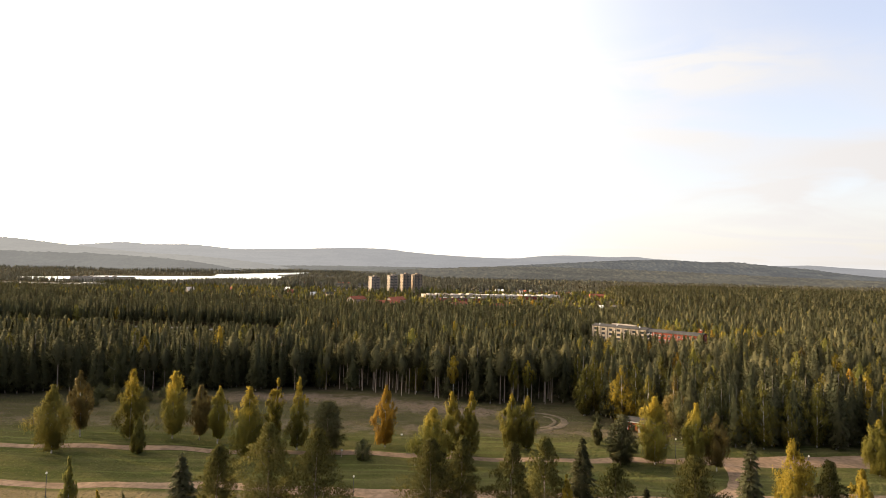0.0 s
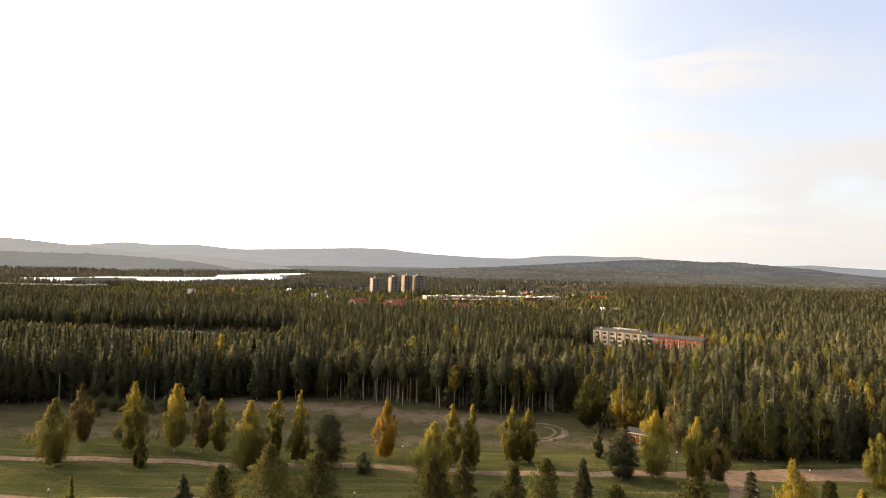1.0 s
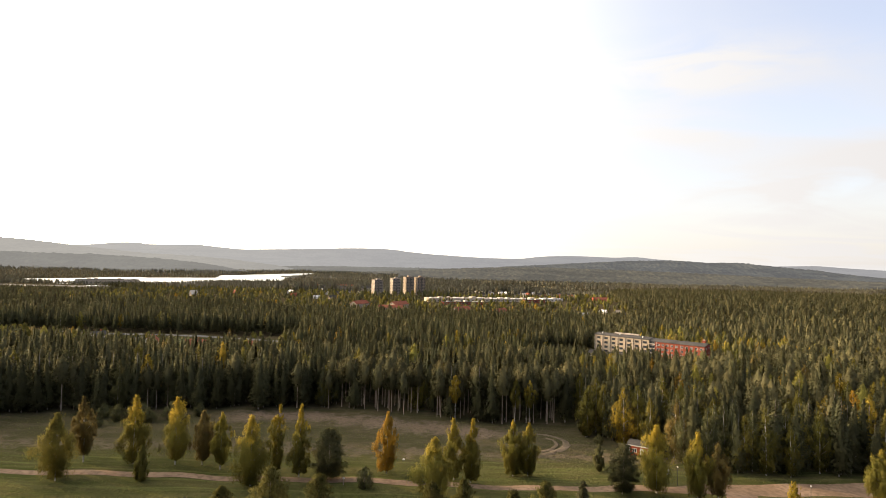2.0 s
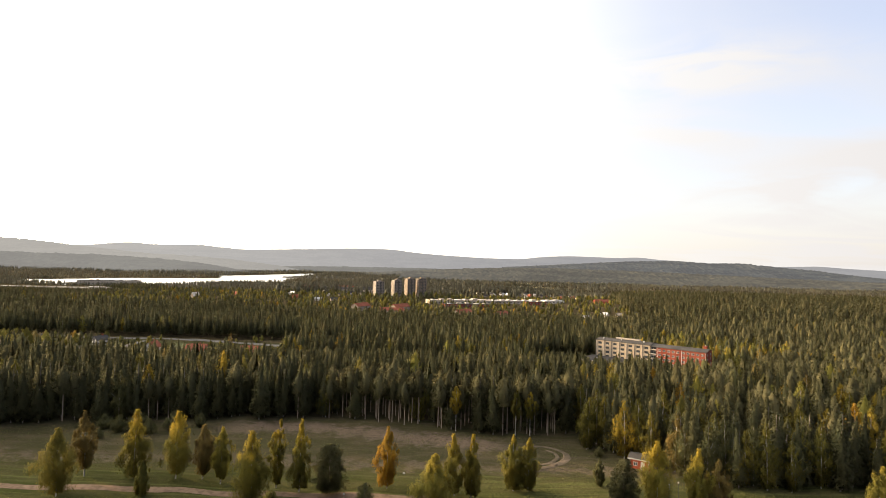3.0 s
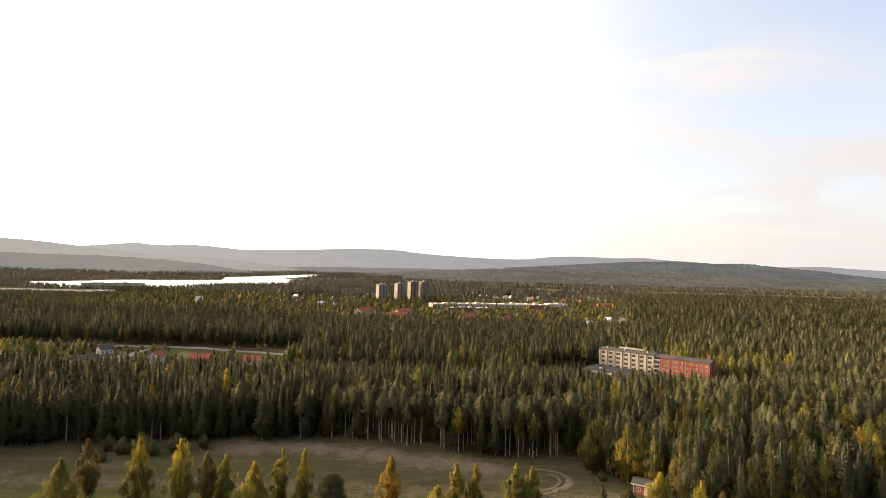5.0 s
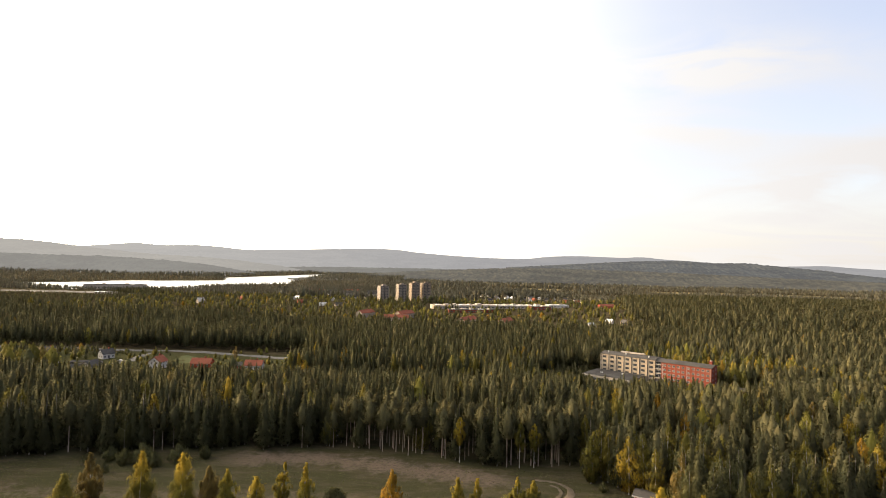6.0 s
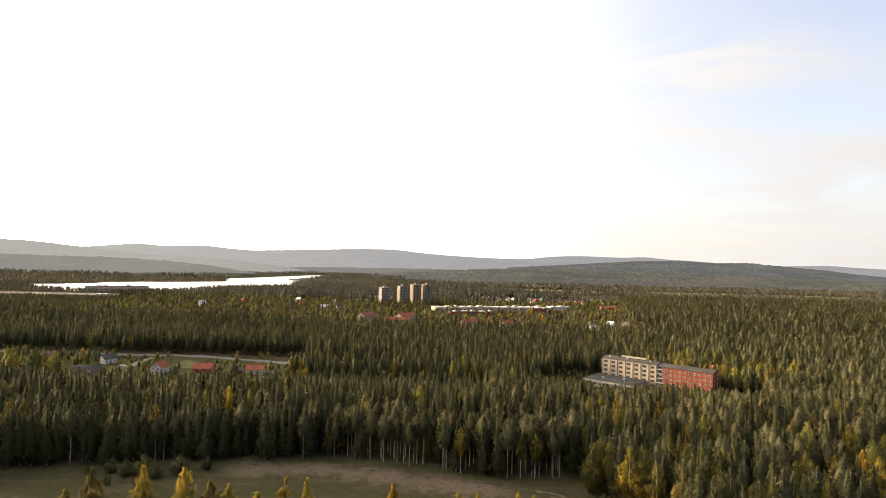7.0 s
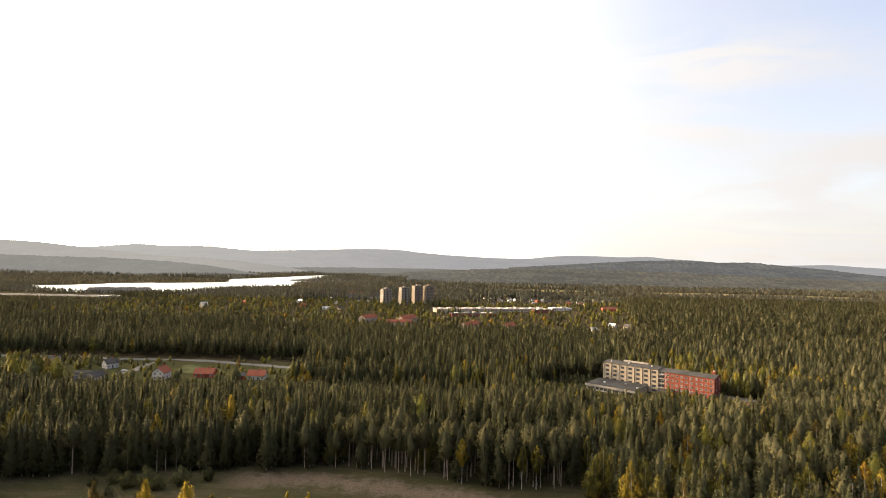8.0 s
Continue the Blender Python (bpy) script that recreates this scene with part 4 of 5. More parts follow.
def species(rng, p):
    """Leaf material index for each tree: dark conifers on the left, mixed wood on the right."""
    n = len(p)
    r = rng.uniform(0, 1, n)
    clump = np.array([noise.noise(Vector((x * 0.022, y * 0.022, 3.0))) for x, y in p])
    right = smooth01((p[:, 0] - 20) / 70) * (1 - 0.5 * smooth01((p[:, 1] - 350) / 150))
    leafy = 0.03 + 0.14 * right + 0.40 * np.clip(clump - 0.05, 0, 1) * (0.15 + right)
    out = np.where(rng.uniform(0, 1, n) < np.where(p[:, 1] > 340, 0.12, 0.20) + 0.28 * right, I_PINE, I_SPRUCE)
    out = np.where((p[:, 0] > 90 + 0.1 * p[:, 1]) & (p[:, 1] > 230) & (rng.uniform(0, 1, n) < 0.62), I_PINE, out)
    leafy = np.where(p[:, 1] > 345, 0.035, leafy)
    for sx, sy, rad, much in ((170, 375, 45, 0.75), (205, 365, 30, 0.6), (70, 322, 22, 0.7), (42, 330, 12, 0.8), (14, 339, 14, 0.7), (130, 300, 30, 0.5), (-290, 345, 40, 0.8), (-100, 325, 16, 0.6), (100, 312, 24, 0.6), (84, 328, 16, 0.7), (150, 318, 22, 0.5)):
        leafy = np.maximum(leafy, much * (np.hypot(p[:, 0] - sx, p[:, 1] - sy) < rad))
    leafy = np.where(p[:, 1] > 1000, 0.12, leafy)
    leaf = r < leafy
    pick = rng.choice([I_BIRCH, I_DULL, I_FRESH, I_YELLOW, I_BROWN, I_ORANGE], n, p=[0.40, 0.27, 0.13, 0.11, 0.05, 0.04])
    pick = np.where((p[:, 1] > 480) & (pick > I_BIRCH), I_DULL, pick)
    return np.where(leaf, pick, out)


rng = np.random.default_rng(7)
# front ranks: trees of their own
FRONT_SPRUCE = [(*conifer(400 + i, 16.5, 4.6, 0.10, 8, 5, 2, 0.5)[:2], soft_crown(400 + i, 17.0, 5.4, 0.07, "spruce", 760, 0.54, 8, 8)) for i in range(4)]
FRONT_PINE = [(*conifer(420 + i, 15.5, 4.6, 0.62, 6, 5, 2, 0.5)[:2], soft_crown(420 + i, 16.5, 4.7, 0.50, "pine", 460, 0.50, 8, 6)) for i in range(4)]
FRONT_BIRCH = [(q[0], join(q[1]), *q[2:]) for q in (plumed(440 + i, 15.2, 6.0 + 0.7 * i, 0.08, 0.42, 70, 3800, 0.21) for i in range(4))]
FRONT = {}


def front_tree(leaf, x, y, s, fat=1.0):
    kind = "spruce" if leaf == I_SPRUCE else "pine" if leaf == I_PINE else "birch"
    v = int(rng.integers(4))
    key = (leaf, v)
    m = pose(x, y, float(ground_z(x, y)) - 0.1, 0, 0, float(rng.uniform(0, 360))) @ Matrix.Diagonal((s * fat, s * fat, s, 1))
    if key not in FRONT:
        geo = {"spruce": FRONT_SPRUCE, "pine": FRONT_PINE, "birch": FRONT_BIRCH}[kind][v]
        words = {I_SPRUCE: "dark green spruce at the forest edge", I_PINE: "tall bare-stemmed pine at the forest edge", I_YELLOW: "yellow birch at the forest edge",
                 I_ORANGE: "orange birch at the forest edge", I_BROWN: "brownish birch at the forest edge"}.get(leaf, "green birch at the forest edge")
        FRONT[key] = tree(kind, words, geo, LEAVES[leaf], {"spruce": BARK_GREY, "pine": BARK_PINE, "birch": BARK_BIRCH}[kind], m, "forest edge trees")
        return FRONT[key]
    base = FRONT[key]
    made = {}
    for o in (base, *base.children):
        made[o] = o.copy()
        scene.collection.objects.link(made[o])
        made[o].parent = made.get(o.parent, o.parent)
    made[base].matrix_basis = m
    return made[base]


p = scatter(rng, -150, 150, 100, 200, 3.5)
off = p[:, 1] - edge_y(p[:, 0])
p, off = p[(off > 0.5) & (off < 200)], off[(off > 0.5) & (off < 200)]
order = np.argsort(off + rng.uniform(0, 1.5, len(off)))
near = p[order[:290]]
kinds = species(rng, near)
kinds = np.where((kinds == I_SPRUCE) & (np.abs(near[:, 0] - 5) < 45) & (rng.uniform(0, 1, len(near)) < 0.75), I_PINE, kinds)
mixed = (near[:, 0] > 41) & (rng.uniform(0, 1, len(near)) < 0.72)
kinds = np.where(mixed, rng.choice([I_BIRCH, I_DULL, I_BROWN, I_YELLOW, I_SPRUCE], len(near), p=[0.30, 0.28, 0.04, 0.02, 0.36]), kinds)
kinds = np.where((near[:, 0] > 41) & (kinds == I_PINE), I_SPRUCE, kinds)
for (x, y), k in zip(near, kinds):
    front_tree(int(k), float(x), float(y), float(rng.uniform(0.78, 1.12)))
limit = off[order[289]]
# single leafy trees that stand out among the conifers: x, y, leaf, height
LANDMARKS = [
    (-97.4, 176.4, "Y", 16.0), (64.2, 205.3, "Y", 15.5), (79.3, 203.1, "O", 15),
    (76.2, 173.8, "O", 15), (65.3, 160.1, "B", 16), (42.4, 156.0, "B", 14.5), (56.1, 159.8, "B", 13.5), (69.8, 146.7, "B", 16.5), (72.5, 144.0, "B", 14),
    (118.3, 178.0, "F", 16), (132.3, 196.3, "R", 15), (129.8, 176.3, "Y", 16), (117.7, 154.4, "O", 15), (108.9, 153.0, "Y", 14), (118.7, 149.6, "Y", 15),
    (91.5, 142.9, "B", 15), (100.8, 151.3, "B", 15), (131.0, 174.3, "B", 14), (80.8, 283.4, "F", 10.5), (71.9, 295.6, "F", 9.5), (113.8, 296.7, "F", 9.5),
    (123.4, 297.5, "Y", 10.5), (63.7, 198.3, "F", 13), (62.3, 188.2, "B", 13), (44.4, 172.8, "B", 14), (191.0, 372.5, "F", 15), (214.7, 382.6, "B", 16),
    (201.3, 422.0, "Y", 15.5), (200.1, 435.6, "B", 14.5), (193.5, 446.4, "Y", 14.5), (209.5, 401.6, "B", 14.5), (207.0, 380.1, "F", 14.5), (223.5, 388.4, "B", 15.5),
    (216.7, 365.5, "Y", 14), (15.7, 372.2, "Y", 13.5), (10.5, 371.0, "Y", 11.5), (5.9, 370.7, "B", 12.5), (48.8, 370.4, "B", 14.5), (55.7, 372.7, "B", 13.5),
    (-24.9, 389.9, "D", 14), (-113.6, 426.1, "D", 10), (-155.3, 386.0, "R", 9.5), (-93.1, 346.0, "O", 8.5), (-102.8, 352.0, "D", 8.5), (-110.6, 194.4, "B", 16),
    (-142.4, 176.3, "B", 16), (-151.2, 181.0, "B", 15), (-134.0, 190.2, "D", 16), (-292.9, 428.7, "F", 14), (-352.6, 468.5, "B", 14), (-301.9, 418.7, "D", 12),
    (-396.8, 480.2, "Y", 14),
]
LEAF_OF = {"Y": I_YELLOW, "O": I_ORANGE, "B": I_BIRCH, "F": I_FRESH, "R": I_BROWN, "D": I_DULL}
WORDS_OF = {"Y": "yellow birch standing out among dark conifers", "O": "orange autumn birch standing out among conifers", "B": "olive-green birch among conifers", "F": "light green birch among conifers",
            "R": "rusty brown birch among conifers", "D": "dull green leafy tree among conifers"}
for x, y, k, h in LANDMARKS:
    tagged(front_tree(LEAF_OF[k], x, y, h / 14.4, 1.18), WORDS_OF[k], group="leafy trees in the forest")

# slender birches with bare white stems before the pines: x, y, height, leaf
for i, (x, y, h, leaf, words) in enumerate(((4.2, 168.0, 14.6, YELLOW, "tall golden birch with a bare white stem"), (22.5, 165.0, 14.2, BIRCH, "tall slender birch with a bare white stem"),
                                            (27.0, 165.5, 13.6, NEAR_BIRCH, "slender yellow-topped birch with a bare stem"))):
    tree("birch", words, plumed(460 + i, h, 4.6, 0.44, 0.45, 46, 4200, 0.18), leaf, BARK_BIRCH, stand(x, y), "forest edge trees")

# the depth of the forest, one mesh
CON = ([soft_crown(500 + i, 17.4, 5.6, 0.14, "spruce", 350, 0.53, 6, 5) for i in range(4)] + [soft_crown(510 + i, 16.4, 5.2, 0.36, "pine", 300, 0.50, 6, 5) for i in range(4)]
       + [soft_crown(520 + i, 15.6, 5.5, 0.20, "birch", 350, 0.50, 6, 5) for i in range(4)]
       + [soft_crown(505 + i, 17.4, 5.6, 0.14, "spruce", 190, 0.70, 6, 5) for i in range(4)] + [soft_crown(515 + i, 16.4, 5.2, 0.36, "pine", 170, 0.66, 6, 5) for i in range(4)]
       + [soft_crown(525 + i, 15.6, 5.5, 0.20, "birch", 200, 0.64, 6, 5) for i in range(4)])
p = scatter(rng, -420, 420, 110, 340, 4.2)
off = p[:, 1] - edge_y(p[:, 0])
keep = wooded(p[:, 0], p[:, 1]) & ~((off < limit) & (np.abs(p[:, 0]) < 150))
for x, y, *_ in LANDMARKS:
    keep &= np.hypot(p[:, 0] - x, p[:, 1] - y) > 3.2
    keep &= ~((np.abs(p[:, 0] - x * p[:, 1] / y) < 2.8) & (p[:, 1] < y) & (p[:, 1] > y - 9))
p = p[keep]
leaf = species(rng, p)
kinds = np.where(leaf == I_SPRUCE, 0, np.where(leaf == I_PINE, 4, 8)) + rng.integers(0, 4, len(p)) + np.where(p[:, 1] > 225, 12, 0)
wood("forest", "dense mixed forest of spruce, pine and yellowing birch", "forest",
     planted(CON, kinds, p, ground_z(p[:, 0], p[:, 1]), rng.uniform(0.66, 1.16, len(p)) * growth(p), leaf, rng), LEAVES)

# woods beyond
CON = ([soft_crown(530 + i, 17.4, 5.8, 0.14, "spruce", 90, 0.86, 5, 4) for i in range(3)] + [soft_crown(540 + i, 16.8, 5.4, 0.3, "pine", 84, 0.8, 5, 4) for i in range(3)]
       + [soft_crown(570 + i, 15.2, 5.7, 0.2, "birch", 90, 0.8, 5, 4) for i in range(3)])
p = scatter(rng, -460, 460, 340, 480, 5.0)
keep = wooded(p[:, 0], p[:, 1])
for x, y, *_ in LANDMARKS:
    keep &= np.hypot(p[:, 0] - x, p[:, 1] - y) > 3.4
    keep &= ~((np.abs(p[:, 0] - x * p[:, 1] / y) < 2.8) & (p[:, 1] < y) & (p[:, 1] > y - 12))
p = p[keep]
leaf = species(rng, p)
kinds = np.where(leaf == I_SPRUCE, 0, np.where(leaf == I_PINE, 3, 6)) + rng.integers(0, 3, len(p))
wood("valley_forest", "dark mixed forest in the valley", "forest",
     planted(CON, kinds, p, ground_z(p[:, 0], p[:, 1]), rng.uniform(0.70, 1.18, len(p)) * growth(p), leaf, rng), LEAVES)
FAR = ([soft_crown(550 + i, 17.0, 6.6, 0.14, "spruce", 40, 1.3, 4, 3, 0.62) for i in range(3)] + [soft_crown(555 + i, 16.8, 6.0, 0.25, "pine", 38, 1.25, 4, 3, 0.62) for i in range(3)]
       + [soft_crown(560 + i, 14.2, 6.6, 0.15, "birch", 40, 1.25, 4, 3, 0.62) for i in range(3)])
p = scatter(rng, -1000, 1050, 480, 1080, 6.9)
p = p[wooded(p[:, 0], p[:, 1])]
leaf = species(rng, p)
kinds = np.where(leaf == I_SPRUCE, 0, np.where(leaf == I_PINE, 3, 6)) + rng.integers(0, 3, len(p))
wood("woods", "dark conifer woods across the valley", "woods",
     planted(FAR, kinds, p, ground_z(p[:, 0], p[:, 1]), rng.uniform(0.72, 1.15, len(p)) * growth(p) * np.where(p[:, 0] < -300, 1 - 0.26 * smooth01((p[:, 1] - 600) / 350), 1.0), leaf, rng), LEAVES)

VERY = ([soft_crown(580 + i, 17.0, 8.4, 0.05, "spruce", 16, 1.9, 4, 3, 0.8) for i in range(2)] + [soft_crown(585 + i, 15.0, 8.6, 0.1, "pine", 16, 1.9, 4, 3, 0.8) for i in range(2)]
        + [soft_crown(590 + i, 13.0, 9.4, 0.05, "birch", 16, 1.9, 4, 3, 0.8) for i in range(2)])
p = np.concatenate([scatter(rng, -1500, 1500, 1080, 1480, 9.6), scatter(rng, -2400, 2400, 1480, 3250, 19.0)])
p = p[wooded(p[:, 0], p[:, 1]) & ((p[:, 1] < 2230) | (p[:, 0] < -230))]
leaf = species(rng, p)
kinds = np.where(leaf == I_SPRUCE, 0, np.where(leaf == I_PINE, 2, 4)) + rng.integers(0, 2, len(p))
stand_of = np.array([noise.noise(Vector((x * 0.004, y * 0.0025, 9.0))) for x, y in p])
wood("far_woods", "distant woods on the plain, leaves painted hazy pale", "woods",
     planted(VERY, kinds, p, ground_z(p[:, 0], p[:, 1]), rng.uniform(0.6, 1.1, len(p)) * np.where((p[:, 0] < -350) & (p[:, 1] < 2150), 0.6, 0.95 + 0.5 * stand_of), leaf, rng), HAZED_LEAVES)

# coarse grass on the meadow
q = np.stack([rng.uniform(-150, 120, 60000), rng.uniform(84, 166, 60000)], 1)
q = q[(q[:, 1] < edge_y(q[:, 0]) - 1) & (np.abs(q[:, 1] - 119) > 2.9) & (np.abs(q[:, 1] - 99.8) > 3.4)]
gz = ground_z(q[:, 0], q[:, 1])
tall = rng.uniform(0.06, 0.24, len(q)) * np.where(q[:, 1] > 130, 1.0, 0.8)
a = rng.uniform(0, 6.28, len(q))
side = np.stack([np.cos(a), np.sin(a), 0 * a], 1) * (tall * 0.9)[:, None]
foot = np.stack([q[:, 0], q[:, 1], gz - 0.03], 1)
tip = foot + np.stack([rng.normal(0, 0.1, len(q)), rng.normal(0, 0.1, len(q)), tall], 1)
v = np.stack([foot - side, foot + side, tip], 1).reshape(-1, 3)
GRASS = leaf_material("grass_tufts", (0.055, 0.062, 0.020), (0.095, 0.090, 0.032), (0.120, 0.092, 0.050), 0.35)
tagged(new("grass", mesh_of("grass", v, np.arange(len(v)).reshape(-1, 3), [GRASS])), "coarse green and dry grass tufts", "grass", kind="stuff")

# ---------------------------------------------------------------- buildings: helpers
WINDOWS = {}


def window(parent, x, y, z, w, h, turn=0.0, frame_mat=None, name="window"):
    """A framed window on a wall that faces -y before the turn; alike windows share their meshes."""
    frame_mat = frame_mat or WHITE
    key = (round(w, 2), round(h, 2), frame_mat.name)
    if key not in WINDOWS:
        f = 0.09
        fr = join([box(-w / 2, -0.07, 0, -w / 2 + f, 0.10, h), box(w / 2 - f, -0.07, 0, w / 2, 0.10, h), box(-w / 2 + f, -0.07, 0, w / 2 - f, 0.10, f), box(-w / 2 + f, -0.07, h - f, w / 2 - f, 0.10, h),
                   box(-0.04, -0.06, f, 0.04, 0.08, h - f)])
        WINDOWS[key] = (mesh_of("window_frame", *fr, [frame_mat]), mesh_of("pane", *box(-w / 2 + f, -0.02, f, w / 2 - f, 0.02, h - f), [PANE]))
    fm, pm = WINDOWS[key]
    wf = new(name, fm)
    wf.parent = parent
    wf.matrix_basis = pose(x, y, z, 0, 0, turn)
    pn = new("pane", pm)
    pn.parent = wf
    return wf


def gable_roof(x0, x1, y0, y1, z, rise, over=0.5, thick=0.22):
    """Two roof slopes with the ridge along x, as one shell."""
    ym, pitch = (y0 + y1) / 2, rise / ((y1 - y0) / 2)
    a, b = x0 - over, x1 + over
    lo = z - over * pitch
    pts = [(y0 - over, lo), (ym, z + rise), (y1 + over, lo), (y1 + over, lo + thick), (ym, z + rise + thick), (y0 - over, lo + thick)]
    v = np.array([(x, *q) for x in (a, b) for q in pts])
    t = []
    for i in range(6):
        j = (i + 1) % 6
        t += [(i, j, j + 6), (i, j + 6, i + 6)]
    for o in (0, 6):
        quad = [(0, 1, 4), (0, 4, 5), (1, 2, 3), (1, 3, 4)]
        t += [tuple(k + o for k in (q if o else q[::-1])) for q in quad]
    return v, np.array(t)


def gable_walls(x0, x1, y0, y1, z, rise):
    ym = (y0 + y1) / 2
    v = np.array([(x, y, h) for x in (x0, x1) for y, h in ((y0, 0), (y1, 0), (y1, z), (ym, z + rise), (y0, z))], float)
    t = [(0, 4, 3), (0, 3, 2), (0, 2, 1), (5, 6, 7), (5, 7, 8), (5, 8, 9)]
    for i in range(5):
        j = (i + 1) % 5
        t += [(i, j, j + 5), (i, j + 5, i + 5)]
    return v, np.array(t)


def house(label, x, y, turn, length, width, wall_h, rise, wall, roof, rows=1, cols=3, chimney=True, group="houses", name="house", frames=None, ground=None, group_ok=True):
    root = tagged(new(name), label, "house", group)
    root.matrix_basis = pose(x, y, float(ground_z(x, y)) - 0.15 if ground is None else ground, 0, 0, turn)
    l, w = length / 2, width / 2
    part("wall", gable_walls(-l, l, -w, w, wall_h, rise), wall, root)
    part("roof", gable_roof(-l, l, -w, w, wall_h, rise), roof, root)
    if chimney:
        part("chimney", join([box(l * 0.25, -0.35, wall_h + rise * 0.6, l * 0.25 + 0.7, 0.35, wall_h + rise + 1.1), box(l * 0.25 - 0.06, -0.41, wall_h + rise + 1.1, l * 0.25 + 0.76, 0.41, wall_h + rise + 1.22)]), BRICK, root)
    for r in range(rows):
        z = 0.9 + r * 2.7
        for c in range(cols):
            px = -l + (c + 0.5) * length / cols
            if r == 0 and c == cols // 2:
                part("door", box(px - 0.5, -w - 0.06, 0.15, px + 0.5, -w + 0.05, 2.2), DARK, root)
            else:
                window(root, px, -w, z, 1.2, 1.3, 0, frames)
            window(root, px, w, z, 1.2, 1.3, 180, frames)
        for sgn, tr in ((-1, 270), (1, 90)):
            for py in (-w * 0.45, w * 0.45):
                window(root, sgn * l, py, z, 1.1, 1.3, tr, frames)
    if rise > 2.2:
        for sgn, tr in ((-1, 270), (1, 90)):
            window(root, sgn * l, 0, wall_h + 0.3, 1.0, 1.1, tr, frames)
    return root


# ---------------------------------------------------------------- the long building in the forest
def at_building(s, d, z):
    return Matrix(((BD[0], -BN[0], 0, B0[0] + BD[0] * s + BN[0] * d), (BD[1], -BN[1], 0, B0[1] + BD[1] * s + BN[1] * d), (0, 0, 1, z), (0, 0, 0, 1)))


GZ = -10.6
block = tagged(new("long_building"), "long four-storey building, cream plaster and red brick halves", "building")
block.matrix_basis = at_building(0, 0, GZ)
TOP = 15.1
part("wall", box(0, 0, 0, 36.0, 14, TOP - 0.5), PLASTER, block, "cream plaster wall")
part("roof", join([gable_roof(0, 36.0, 0, 14, TOP - 0.45, 0.9, 0.35, 0.3), box(-0.25, 0.05, TOP - 0.5, -0.004, 13.9, TOP + 0.15)]), ROOFING, block, "low grey felt roof")
part("rooftop_plant", join([box(10, 9.6, TOP + 0.2, 26, 11.8, TOP + 1.0), box(9.8, 9.4, TOP + 1.0, 26.2, 12.0, TOP + 1.12)]), CONCRETE, block, "long pale rooftop plant housing")
for s in (4, 16, 31):
    part("roof_vent", join([tube([(s, 3.5, TOP), (s, 3.5, TOP + 1.1)], [0.3, 0.3], 8), box(s - 0.45, 3.05, TOP + 1.1, s + 0.45, 3.95, TOP + 1.3)]), GREY_METAL, block)
BAY = 36.0 / 7
for b in range(7):
    part("pilaster", box(b * BAY + 0.02, -0.35, 0, b * BAY + 0.42, -0.003, TOP - 0.7), CONCRETE, block)
    part("downpipe", tube([(b * BAY + 0.55, -0.12, 0), (b * BAY + 0.55, -0.12, TOP - 0.7)], [0.07, 0.07], 6), DARK, block)
    for r in range(5):
        z = 0.75 + r * 2.85
        window(block, b * BAY + BAY / 2 + 0.2, 0, z, 2.3, 1.45, 0, DARK)
        part("window_sill", box(b * BAY + BAY / 2 - 1.05, -0.2, z - 0.14, b * BAY + BAY / 2 + 1.45, -0.003, z - 0.01), CONCRETE, block)
for r in range(4):
    for q in (3.5, 7, 10.5):
        window(block, 0, q, 0.9 + r * 2.85, 1.2, 1.4, 270)
# stair tower between the halves
part("stair_tower", box(36.02, 0.9, 0, 40.0, 13, TOP - 0.9), DARK, block, "dark recessed stair tower")
for r in range(5):
    part("landing", box(36.1, 0.0, 0.8 + r * 2.8, 39.9, 0.88, 1.25 + r * 2.8), CONCRETE, block)
    window(block, 38.0, 0.9, 1.4 + r * 2.8, 3.2, 1.5, 0, GREY_METAL)
RT = TOP - 0.7
part("wall", box(40.02, 0.0, 0, 69.0, 14, RT - 0.4), BRICK, block, "red brick wall")
part("roof", gable_roof(36.5, 69.0, 0, 14, RT - 0.35, 1.1, 0.4, 0.3), ROOFING, block, "low grey felt roof")
for r in range(5):
    z = 0.6 + r * 2.75
    for c in range(10):
        window(block, 42.0 + c * 2.72 + (0.5 if c > 4 else 0.0), 0, z, 1.5, 1.35, 0, WHITE)
    for q in (3.5, 10.5):
        window(block, 69.0, q, z, 1.3, 1.3, 90, WHITE)
for s in (40.8, 55.1, 68.6):
    part("downpipe", tube([(s, -0.14, 0), (s, -0.14, RT - 0.6)], [0.08, 0.08], 6), GREY_METAL, block)
part("chimney", join([box(64.6, 12.2, 6, 66.4, 14.6, RT + 1.5), box(64.4, 12.0, RT + 1.5, 66.6, 14.8, RT + 1.85)]), BRICK, block, "red brick boiler chimney")
part("chimney_cap", join([tube([(65.5, 13.4, RT + 1.8), (65.5, 13.4, RT + 2.6)], [0.32, 0.28], 8)]), WHITE, block, "pale chimney pot")

annex = tagged(new("annex"), "low flat-roofed wing with a pale fascia", "building")
annex.matrix_basis = at_building(-2, 23, GZ)
part("wall", box(0.4, 0.4, 0, 31.6, 22.4, 3.6), CONCRETE, annex)
part("roof", join([box(-0.3, -0.3, 3.95, 32.3, 22.5, 4.25)]), ROOFING, annex, "dark felt roof")
part("fascia", join([box(-0.34, -0.34, 3.0, 32.34, -0.30, 4.20), box(-0.34, -0.30, 3.0, -0.30, 22.5, 4.20), box(-0.30, -0.30, 3.0, 32.30, 0.38, 3.1)]), CONCRETE, annex, "pale sheet fascia")
for c in range(11):
    window(annex, 2.0 + c * 2.8, 0.4, 0.9, 2.3, 1.7, 0, WHITE)
